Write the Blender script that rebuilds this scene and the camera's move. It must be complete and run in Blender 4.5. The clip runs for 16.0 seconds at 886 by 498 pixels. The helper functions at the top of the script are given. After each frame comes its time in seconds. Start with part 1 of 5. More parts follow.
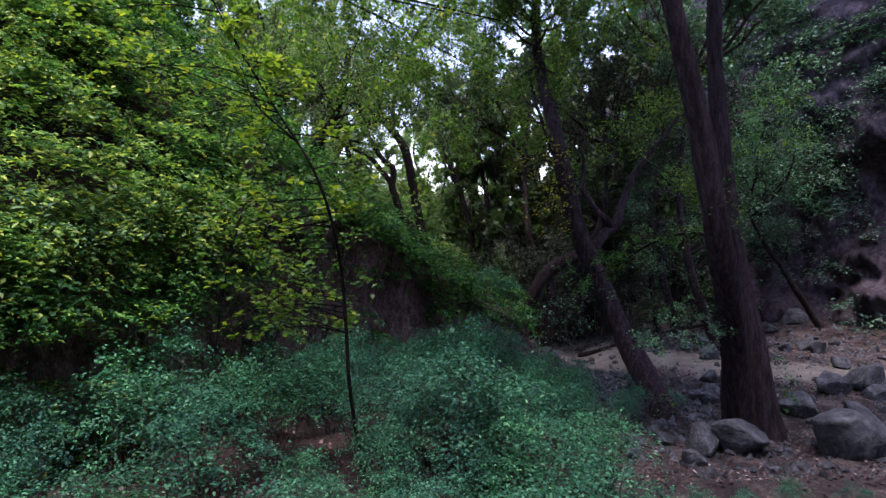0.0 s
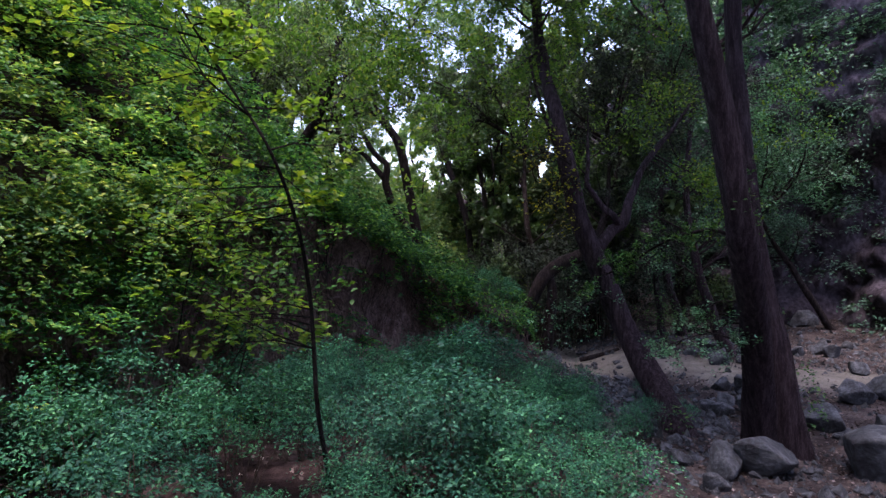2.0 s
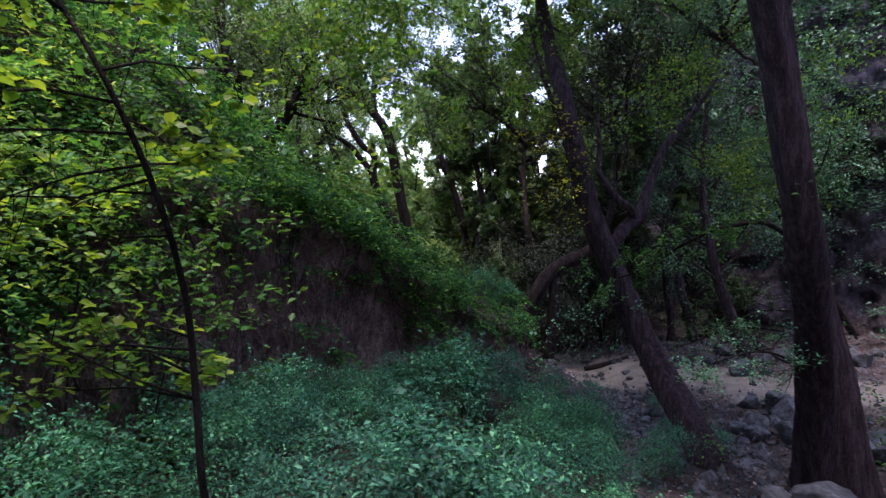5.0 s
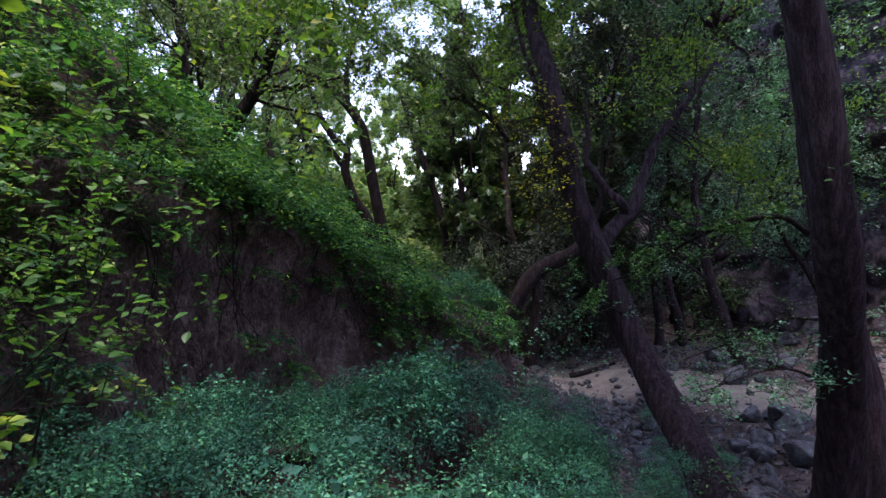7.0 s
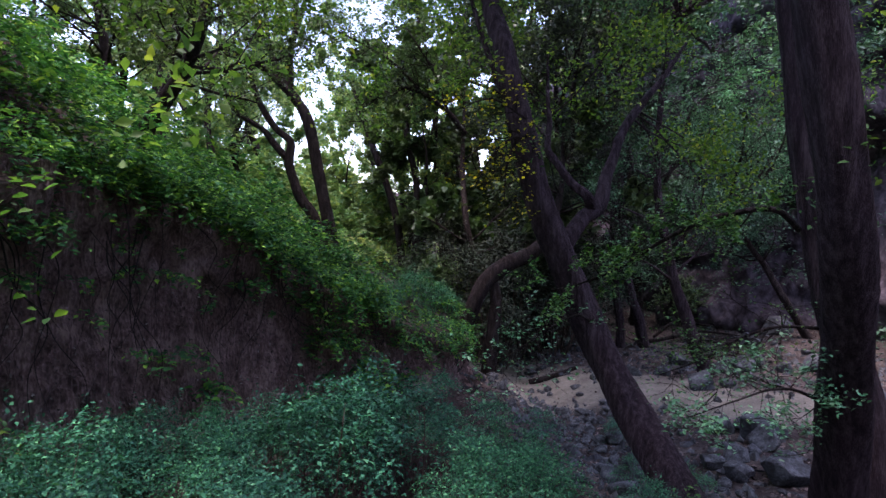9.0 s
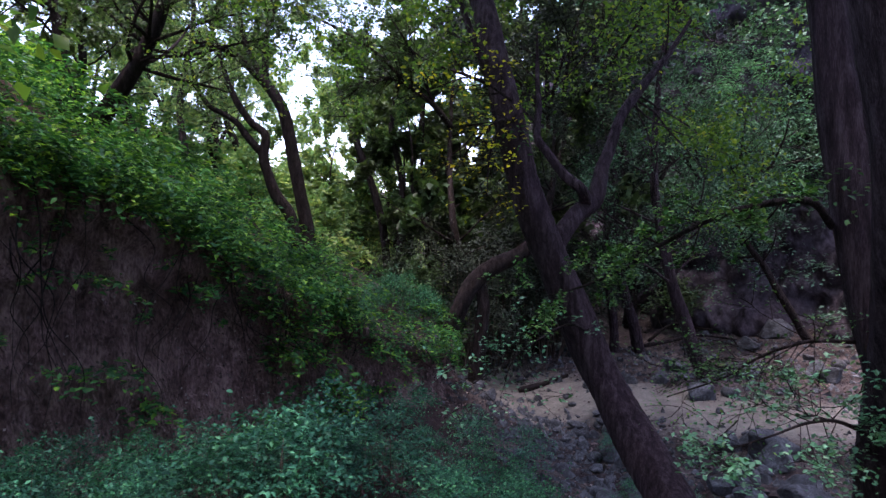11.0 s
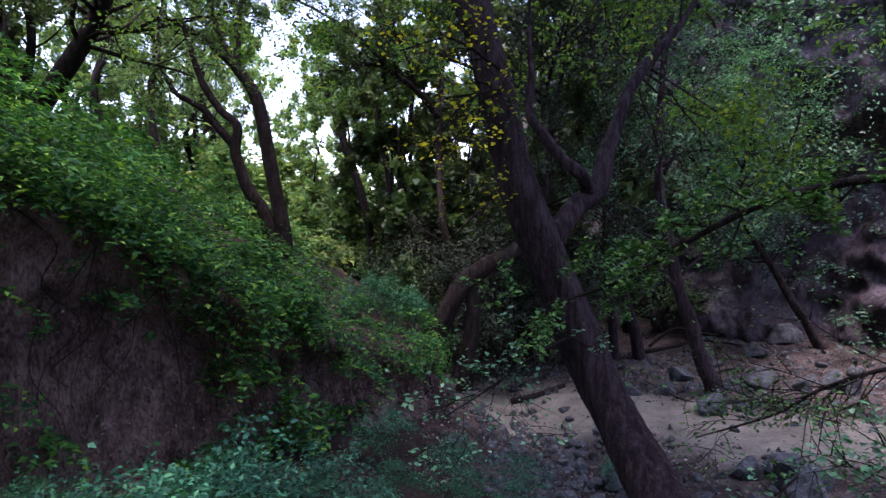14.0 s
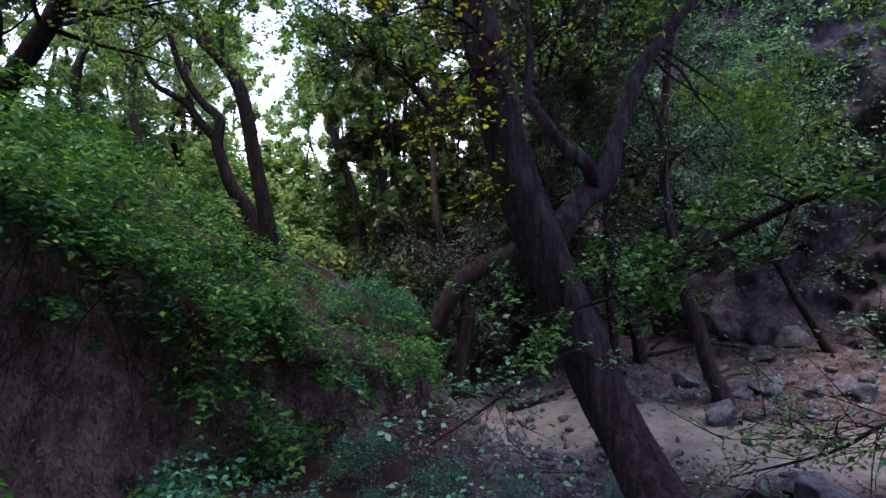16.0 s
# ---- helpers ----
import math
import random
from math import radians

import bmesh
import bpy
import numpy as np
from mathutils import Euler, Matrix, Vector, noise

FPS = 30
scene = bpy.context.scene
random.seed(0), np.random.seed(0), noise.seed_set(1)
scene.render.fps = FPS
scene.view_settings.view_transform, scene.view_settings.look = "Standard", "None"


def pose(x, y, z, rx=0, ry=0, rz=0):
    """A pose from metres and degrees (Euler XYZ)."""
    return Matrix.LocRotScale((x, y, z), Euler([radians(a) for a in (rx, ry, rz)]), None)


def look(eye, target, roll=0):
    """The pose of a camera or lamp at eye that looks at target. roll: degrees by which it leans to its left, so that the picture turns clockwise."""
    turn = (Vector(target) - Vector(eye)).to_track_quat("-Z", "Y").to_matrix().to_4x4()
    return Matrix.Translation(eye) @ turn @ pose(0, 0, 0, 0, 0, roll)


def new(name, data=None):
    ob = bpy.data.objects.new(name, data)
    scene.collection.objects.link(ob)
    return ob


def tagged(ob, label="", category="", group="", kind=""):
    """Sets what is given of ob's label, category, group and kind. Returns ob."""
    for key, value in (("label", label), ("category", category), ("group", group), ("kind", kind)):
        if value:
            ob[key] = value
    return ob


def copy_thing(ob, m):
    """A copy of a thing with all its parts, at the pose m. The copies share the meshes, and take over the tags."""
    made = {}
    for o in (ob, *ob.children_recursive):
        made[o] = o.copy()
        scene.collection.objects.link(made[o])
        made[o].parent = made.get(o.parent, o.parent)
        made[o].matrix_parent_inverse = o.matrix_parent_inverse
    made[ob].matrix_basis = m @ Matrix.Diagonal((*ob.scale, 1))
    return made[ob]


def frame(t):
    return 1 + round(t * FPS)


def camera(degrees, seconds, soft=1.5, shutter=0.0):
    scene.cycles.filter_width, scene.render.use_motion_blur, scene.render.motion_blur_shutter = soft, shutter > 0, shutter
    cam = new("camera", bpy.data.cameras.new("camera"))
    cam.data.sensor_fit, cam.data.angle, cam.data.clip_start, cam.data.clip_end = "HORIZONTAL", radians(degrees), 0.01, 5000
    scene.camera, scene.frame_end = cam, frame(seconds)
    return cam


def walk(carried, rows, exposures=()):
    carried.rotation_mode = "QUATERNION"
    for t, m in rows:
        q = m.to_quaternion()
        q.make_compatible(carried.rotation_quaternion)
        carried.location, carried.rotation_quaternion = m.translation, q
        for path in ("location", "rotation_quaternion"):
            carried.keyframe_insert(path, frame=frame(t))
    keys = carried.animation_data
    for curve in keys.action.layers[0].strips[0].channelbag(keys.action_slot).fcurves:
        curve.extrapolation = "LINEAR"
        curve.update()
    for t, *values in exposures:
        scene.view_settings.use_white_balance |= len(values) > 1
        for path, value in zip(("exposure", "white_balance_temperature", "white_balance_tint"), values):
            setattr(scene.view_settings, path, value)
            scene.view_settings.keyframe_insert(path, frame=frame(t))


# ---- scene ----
cam = camera(73.6, 16.0, soft=1.5)
METRES, EYE, TILT, LEAN, TURN = 8.0, 3.3, 0.0, 0.0, 0.0
EXPO, KELVIN, TINT = 2.42, 6750, 36
ROWS = [
    (0.0, 0.0, 0.0, 0.0, 0.0, 0.0, -0.0),
    (0.5, 0.0019, 0.0249, -0.0001, -0.06, -0.0, -0.01),
    (1.0, 0.0054, 0.0534, -0.0009, -0.08, 0.0, 0.03),
    (1.5, 0.0083, 0.0846, -0.0011, -0.14, -0.01, 0.03),
    (2.0, 0.0112, 0.1186, -0.0008, -0.17, -0.04, 0.02),
    (2.5, 0.014, 0.1543, -0.0014, -0.19, -0.04, 0.03),
    (3.0, 0.0164, 0.1906, -0.0026, -0.24, -0.03, 0.02),
    (3.5, 0.0192, 0.2291, -0.0036, -0.29, -0.03, -0.0),
    (4.0, 0.0234, 0.2664, -0.0052, -0.3, -0.03, 0.02),
    (6.5, 0.0575, 0.4451, -0.0075, -0.96, 0.0, 0.03),
    (7.0, 0.064, 0.4828, -0.0092, -1.89, 0.02, 0.03),
    (7.5, 0.0712, 0.5202, -0.0098, -3.12, 0.01, 0.02),
    (8.0, 0.0787, 0.5556, -0.0104, -4.37, 0.03, 0.07),
    (8.5, 0.0861, 0.5892, -0.0107, -5.3, 0.03, 0.1),
    (9.0, 0.0949, 0.6214, -0.0111, -5.81, 0.04, 0.15),
    (9.5, 0.1043, 0.6526, -0.0113, -6.11, 0.06, 0.17),
    (10.0, 0.1138, 0.6824, -0.0112, -6.32, 0.05, 0.15),
    (12.5, 0.1581, 0.8185, -0.0145, -6.8, 0.17, 0.13),
    (13.0, 0.1654, 0.8426, -0.0144, -6.87, 0.16, 0.12),
    (13.5, 0.1722, 0.8652, -0.0149, -6.94, 0.16, 0.1),
    (14.0, 0.1784, 0.8876, -0.0155, -7.0, 0.17, 0.11),
    (14.5, 0.1845, 0.9103, -0.0154, -7.06, 0.17, 0.1),
    (15.0, 0.1904, 0.9325, -0.0155, -7.12, 0.18, 0.1),
    (15.5, 0.1957, 0.9544, -0.0154, -7.19, 0.16, 0.11),
    (16.0, 0.2012, 0.9757, -0.0152, -7.26, 0.15, 0.1),
]
walk(cam, [(t, pose(0, 0, EYE, TILT, LEAN, TURN) @ pose(METRES * x, METRES * y, METRES * z, 90 + pitch, roll, yaw)) for t, x, y, z, yaw, pitch, roll in ROWS],
     exposures=[(0.0, EXPO - 0.25, KELVIN, TINT), (8.0, EXPO + 0.12, KELVIN, TINT), (13.0, EXPO + 0.27, KELVIN, TINT), (16.0, EXPO + 0.27, KELVIN, TINT)])

# ---- world and sun: hazy sky over a shaded gulch ----
world = bpy.data.worlds.new("world")
scene.world = world
world.use_nodes = True
wn = world.node_tree
sky = wn.nodes.new("ShaderNodeTexSky")
sky.sky_type = "NISHITA"
sky.sun_disc = False
sky.sun_elevation = radians(79)
sky.sun_rotation = radians(-158)
sky.air_density, sky.dust_density = 1.2, 1.5
wn.links.new(sky.outputs[0], wn.nodes["Background"].inputs[0])
wn.nodes["Background"].inputs[1].default_value = 0.15
sun = new("sun", bpy.data.lights.new("sun", "SUN"))
sun.data.energy, sun.data.angle, sun.data.color = 1.15, radians(24), (1.0, 0.97, 0.91)
sun.matrix_world = look((-4, -10, 60), (0, 0, 0))


# ---- materials ----
def nodes_of(name):
    m = bpy.data.materials.new(name)
    m.use_nodes = True
    n = m.node_tree.nodes
    return m, n, m.node_tree.links, n["Principled BSDF"]


def ramp(n, stops):
    r = n.new("ShaderNodeValToRGB")
    e = r.color_ramp.elements
    while len(e) < len(stops):
        e.new(0.5)
    for el, (p, c) in zip(e, stops):
        el.position, el.color = p, (*c, 1)
    return r


def leaf_material(name, stops, trans=0.4, rough=0.45, gloss=0.28, through_blue=0.7):
    m, n, l, b = nodes_of(name)
    geo = n.new("ShaderNodeNewGeometry")
    r = ramp(n, stops)
    l.new(geo.outputs["Random Per Island"], r.inputs[0])
    pos = n.new("ShaderNodeTexNoise")
    pos.inputs["Scale"].default_value = 0.9
    pos.inputs["Detail"].default_value = 3
    l.new(geo.outputs["Position"], pos.inputs["Vector"])
    hsv = n.new("ShaderNodeHueSaturation")
    mp = n.new("ShaderNodeMapRange")
    mp.inputs[1].default_value, mp.inputs[2].default_value, mp.inputs[3].default_value, mp.inputs[4].default_value = 0.3, 0.7, 0.65, 1.35
    l.new(pos.outputs[0], mp.inputs[0])
    l.new(r.outputs[0], hsv.inputs["Color"])
    info = n.new("ShaderNodeObjectInfo")
    hue = n.new("ShaderNodeMapRange")
    hue.inputs[3].default_value, hue.inputs[4].default_value = 0.475, 0.515
    l.new(info.outputs["Random"], hue.inputs[0])
    l.new(hue.outputs[0], hsv.inputs["Hue"])
    val = n.new("ShaderNodeMapRange")
    val.inputs[3].default_value, val.inputs[4].default_value = 1.25, 0.8
    l.new(info.outputs["Random"], val.inputs[0])
    mul = n.new("ShaderNodeMath")
    mul.operation = "MULTIPLY"
    l.new(mp.outputs[0], mul.inputs[0])
    l.new(val.outputs[0], mul.inputs[1])
    l.new(mul.outputs[0], hsv.inputs["Value"])
    l.new(hsv.outputs[0], b.inputs["Base Color"])
    b.inputs["Roughness"].default_value = rough
    b.inputs["Specular IOR Level"].default_value = gloss
    tr = n.new("ShaderNodeBsdfTranslucent")
    warm = n.new("ShaderNodeMix")
    warm.data_type, warm.blend_type = "RGBA", "MULTIPLY"
    warm.inputs[0].default_value = 1.0
    l.new(hsv.outputs[0], warm.inputs[6])
    warm.inputs[7].default_value = (1.42, 1.45, through_blue, 1)
    l.new(warm.outputs[2], tr.inputs[0])
    mix = n.new("ShaderNodeMixShader")
    mix.inputs[0].default_value = trans
    l.new(b.outputs[0], mix.inputs[1])
    l.new(tr.outputs[0], mix.inputs[2])
    l.new(mix.outputs[0], n["Material Output"].inputs[0])
    return m


def rough_material(name, c1, c2, c3, scale, stretch=(1, 1, 1), bump=0.4, rough=0.9, fine=9.0, shine=0.12):
    """A mottled surface: a broad and a fine noise, with relief."""
    m, n, l, b = nodes_of(name)
    tc = n.new("ShaderNodeTexCoord")
    mp = n.new("ShaderNodeMapping")
    mp.inputs["Scale"].default_value = stretch
    l.new(tc.outputs["Object"], mp.inputs[0])
    a = n.new("ShaderNodeTexNoise")
    a.inputs["Scale"].default_value, a.inputs["Detail"].default_value, a.inputs["Roughness"].default_value = scale, 8, 0.65
    f = n.new("ShaderNodeTexNoise")
    f.inputs["Scale"].default_value, f.inputs["Detail"].default_value = scale * fine, 6
    l.new(mp.outputs[0], a.inputs["Vector"])
    l.new(mp.outputs[0], f.inputs["Vector"])
    r = ramp(n, [(0.32, c1), (0.5, c2), (0.7, c3)])
    mx = n.new("ShaderNodeMath")
    mx.operation = "MULTIPLY_ADD"
    mx.inputs[1].default_value, mx.inputs[2].default_value = 0.5, -0.25
    l.new(f.outputs[0], mx.inputs[0])
    ad = n.new("ShaderNodeMath")
    l.new(a.outputs[0], ad.inputs[0])
    l.new(mx.outputs[0], ad.inputs[1])
    l.new(ad.outputs[0], r.inputs[0])
    l.new(r.outputs[0], b.inputs["Base Color"])
    bp = n.new("ShaderNodeBump")
    bp.inputs["Strength"].default_value, bp.inputs["Distance"].default_value = bump, 0.05
    l.new(ad.outputs[0], bp.inputs["Height"])
    l.new(bp.outputs[0], b.inputs["Normal"])
    b.inputs["Roughness"].default_value = rough
    b.inputs["Specular IOR Level"].default_value = shine
    return m


# The next two are one vine leaf, its lit and shaded tones painted in.
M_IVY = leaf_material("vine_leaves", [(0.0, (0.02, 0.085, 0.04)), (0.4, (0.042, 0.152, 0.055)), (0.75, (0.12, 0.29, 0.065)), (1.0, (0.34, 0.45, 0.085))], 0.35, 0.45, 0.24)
M_SHADEVINE = leaf_material("shaded_vine_leaves", [(0.0, (0.009, 0.052, 0.027)), (0.45, (0.022, 0.116, 0.043)), (0.8, (0.058, 0.21, 0.048)), (1.0, (0.18, 0.37, 0.05))], 0.3, 0.5, 0.13)
M_SHRUB = leaf_material("shrub_leaves", [(0.0, (0.007, 0.044, 0.03)), (0.5, (0.016, 0.096, 0.063)), (0.85, (0.038, 0.19, 0.112)), (1.0, (0.1, 0.32, 0.17))], 0.2, 0.5, 0.13)
M_ALDER = leaf_material("alder_leaves", [(0.0, (0.028, 0.095, 0.026)), (0.5, (0.056, 0.162, 0.035)), (0.9, (0.11, 0.245, 0.042)), (1.0, (0.24, 0.31, 0.048))], 0.5)
M_SAPLING = leaf_material("sapling_leaves", [(0.0, (0.045, 0.13, 0.02)), (0.6, (0.08, 0.19, 0.025)), (1.0, (0.17, 0.26, 0.03))], 0.5)
M_SPRAY = leaf_material("branch_leaves", [(0.0, (0.018, 0.075, 0.03)), (0.5, (0.034, 0.125, 0.042)), (0.9, (0.065, 0.18, 0.048)), (1.0, (0.12, 0.24, 0.06))], 0.25, 0.45, 0.18)
M_BOUGH = leaf_material("bough_leaves", [(0.0, (0.03, 0.13, 0.08)), (0.5, (0.06, 0.22, 0.135)), (0.9, (0.11, 0.33, 0.2)), (1.0, (0.26, 0.46, 0.3))], 0.3, 0.38, 0.5)
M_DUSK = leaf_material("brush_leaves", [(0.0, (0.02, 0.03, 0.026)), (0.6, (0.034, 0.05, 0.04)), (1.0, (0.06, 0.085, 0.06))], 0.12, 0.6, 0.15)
M_HAZEL = leaf_material("hazel_leaves", [(0.0, (0.028, 0.105, 0.026)), (0.6, (0.05, 0.165, 0.034)), (1.0, (0.12, 0.26, 0.045))], 0.42, 0.42, 0.25)
M_YELLOW = leaf_material("yellow_leaves", [(0.0, (0.2, 0.27, 0.02)), (0.6, (0.38, 0.42, 0.03)), (1.0, (0.55, 0.48, 0.04))], 0.5)
M_OAK = leaf_material("oak_leaves", [(0.0, (0.028, 0.06, 0.026)), (0.6, (0.05, 0.1, 0.042)), (1.0, (0.085, 0.155, 0.06))], 0.25)
M_BRUSH = leaf_material("wall_brush", [(0.0, (0.024, 0.07, 0.048)), (0.6, (0.044, 0.125, 0.082)), (1.0, (0.09, 0.205, 0.13))], 0.2)
M_FAR = leaf_material("far_leaves", [(0.0, (0.056, 0.138, 0.056)), (0.6, (0.1, 0.208, 0.078)), (1.0, (0.215, 0.295, 0.088))], 0.55, through_blue=1.0)
M_LITTER = leaf_material("fallen_leaves", [(0.0, (0.034, 0.024, 0.023)), (0.5, (0.07, 0.052, 0.047)), (0.9, (0.135, 0.108, 0.097)), (1.0, (0.3, 0.26, 0.24))], 0.0, 0.8, 0.2)
M_BARK = rough_material("alder_bark", (0.016, 0.011, 0.014), (0.04, 0.028, 0.034), (0.095, 0.072, 0.082), 7.0, (2.4, 2.4, 0.3), 1.0)
M_DARKBARK = rough_material("oak_bark", (0.009, 0.007, 0.007), (0.022, 0.017, 0.017), (0.05, 0.04, 0.04), 6.0, (2.0, 2.0, 0.5), 0.9)
M_TWIG = rough_material("twig_bark", (0.05, 0.035, 0.03), (0.09, 0.065, 0.055), (0.15, 0.12, 0.1), 12.0, (1, 1, 0.4), 0.4)
M_ROCK = rough_material("grey_boulder", (0.02, 0.022, 0.026), (0.053, 0.059, 0.067), (0.13, 0.145, 0.16), 2.6, (1, 1, 1), 0.9, 0.8, 7.0, 0.3)
M_EARTH = rough_material("bank_earth", (0.044, 0.027, 0.025), (0.128, 0.082, 0.077), (0.27, 0.185, 0.17), 4.5, (1, 1, 0.4), 1.0, 0.95, 8.0)
M_CLIFF = rough_material("canyon_rock", (0.022, 0.018, 0.024), (0.052, 0.044, 0.055), (0.115, 0.098, 0.118), 0.8, (1, 1, 0.7), 1.0, 0.9, 8.0)


def ground_material():
    """Earth on steep faces, leaf mould on the flat, pale sand on the trodden path."""
    m, n, l, b = nodes_of("gulch_ground")
    geo = n.new("ShaderNodeNewGeometry")

    def tex(scale, detail=8, rough=0.65):
        t = n.new("ShaderNodeTexNoise")
        t.inputs["Scale"].default_value, t.inputs["Detail"].default_value, t.inputs["Roughness"].default_value = scale, detail, rough
        l.new(geo.outputs["Position"], t.inputs["Vector"])
        return t
    big, fine = tex(1.1), tex(14.0)
    earth = ramp(n, [(0.36, (0.014, 0.009, 0.009)), (0.5, (0.032, 0.02, 0.02)), (0.68, (0.07, 0.05, 0.048))])
    mould = ramp(n, [(0.36, (0.019, 0.014, 0.015)), (0.5, (0.043, 0.034, 0.033)), (0.64, (0.098, 0.082, 0.078))])
    sand = ramp(n, [(0.3, (0.09, 0.085, 0.075)), (0.5, (0.145, 0.137, 0.12)), (0.7, (0.215, 0.205, 0.182))])
    mixn = n.new("ShaderNodeMath")
    mixn.operation = "MULTIPLY_ADD"
    mixn.inputs[1].default_value, mixn.inputs[2].default_value = 0.6, -0.3
    l.new(fine.outputs[0], mixn.inputs[0])
    s = n.new("ShaderNodeMath")
    l.new(big.outputs[0], s.inputs[0])
    l.new(mixn.outputs[0], s.inputs[1])
    for r in (earth, mould, sand):
        l.new(s.outputs[0], r.inputs[0])
    sep = n.new("ShaderNodeSeparateXYZ")
    l.new(geo.outputs["Normal"], sep.inputs[0])
    steep = n.new("ShaderNodeMapRange")
    steep.inputs[1].default_value, steep.inputs[2].default_value = 0.6, 0.9
    l.new(sep.outputs[2], steep.inputs[0])
    m1 = n.new("ShaderNodeMix")
    m1.data_type = "RGBA"
    l.new(steep.outputs[0], m1.inputs[0])
    l.new(earth.outputs[0], m1.inputs[6])
    l.new(mould.outputs[0], m1.inputs[7])
    at = n.new("ShaderNodeAttribute")
    at.attribute_name = "sand"
    so = n.new("ShaderNodeAttribute")
    so.attribute_name = "soil"
    m3 = n.new("ShaderNodeMix")
    m3.data_type = "RGBA"
    l.new(so.outputs["Fac"], m3.inputs[0])
    l.new(m1.outputs[2], m3.inputs[6])
    l.new(earth.outputs[0], m3.inputs[7])
    m2 = n.new("ShaderNodeMix")
    m2.data_type = "RGBA"
    l.new(at.outputs["Fac"], m2.inputs[0])
    l.new(m3.outputs[2], m2.inputs[6])
    l.new(sand.outputs[0], m2.inputs[7])
    l.new(m2.outputs[2], b.inputs["Base Color"])
    b.inputs["Roughness"].default_value = 0.95
    b.inputs["Specular IOR Level"].default_value = 0.15
    bp = n.new("ShaderNodeBump")
    bp.inputs["Strength"].default_value, bp.inputs["Distance"].default_value = 0.8, 0.06
    l.new(s.outputs[0], bp.inputs["Height"])
    l.new(bp.outputs[0], b.inputs["Normal"])
    return m


M_GROUND = ground_material()


# ---- mesh helpers ----
class Acc:
    """Gathers points and faces of one mesh."""

    def __init__(self):
        self.v, self.f, self.n = [], {3: [], 4: []}, 0

    def add(self, v, f):
        v, f = np.asarray(v, float).reshape(-1, 3), np.asarray(f, int)
        self.v.append(v)
        self.f[f.shape[1]].append(f + self.n)
        self.n += len(v)

    def mesh(self, name, mat, smooth=True):
        me = bpy.data.meshes.new(name)
        v = np.concatenate(self.v)
        me.vertices.add(len(v))
        me.vertices.foreach_set("co", v.ravel())
        loops, starts, at = [], [], 0
        for k in (3, 4):
            if self.f[k]:
                f = np.concatenate(self.f[k])
                loops.append(f.ravel())
                starts.append(at + k * np.arange(len(f)))
                at += f.size
        loops, starts = np.concatenate(loops), np.concatenate(starts)
        me.loops.add(len(loops))
        me.loops.foreach_set("vertex_index", loops.astype(np.int32))
        me.polygons.add(len(starts))
        me.polygons.foreach_set("loop_start", starts.astype(np.int32))
        me.polygons.foreach_set("use_smooth", np.full(len(starts), smooth))
        me.update(calc_edges=True)
        me.materials.append(mat)
        return me


def thing(name, label, category, group="", at=(0, 0, 0)):
    e = new(name)
    e.empty_display_size = 0.2
    e.location = at
    return tagged(e, label, category, group)


def part(name, acc, mat, parent, label="", smooth=True):
    ob = new(name, acc.mesh(name, mat, smooth) if isinstance(acc, Acc) else acc)
    ob.parent = parent
    if label:
        tagged(ob, label)
    return ob


def unit(v):
    v = np.asarray(v, float)
    return v / np.maximum(np.linalg.norm(v, axis=-1, keepdims=True), 1e-9)


def spline(pts, per=6):
    """A smooth line through the points (any columns)."""
    p = np.asarray(pts, float)
    p = np.vstack([2 * p[0] - p[1], p, 2 * p[-1] - p[-2]])
    out = []
    for i in range(1, len(p) - 2):
        t = np.linspace(0, 1, per, endpoint=False)[:, None]
        a, b, c, d = p[i - 1:i + 3]
        out.append(0.5 * (2 * b + (c - a) * t + (2 * a - 5 * b + 4 * c - d) * t ** 2 + (3 * b - 3 * c + d - a) * t ** 3))
    return np.vstack(out + [p[-2][None]])


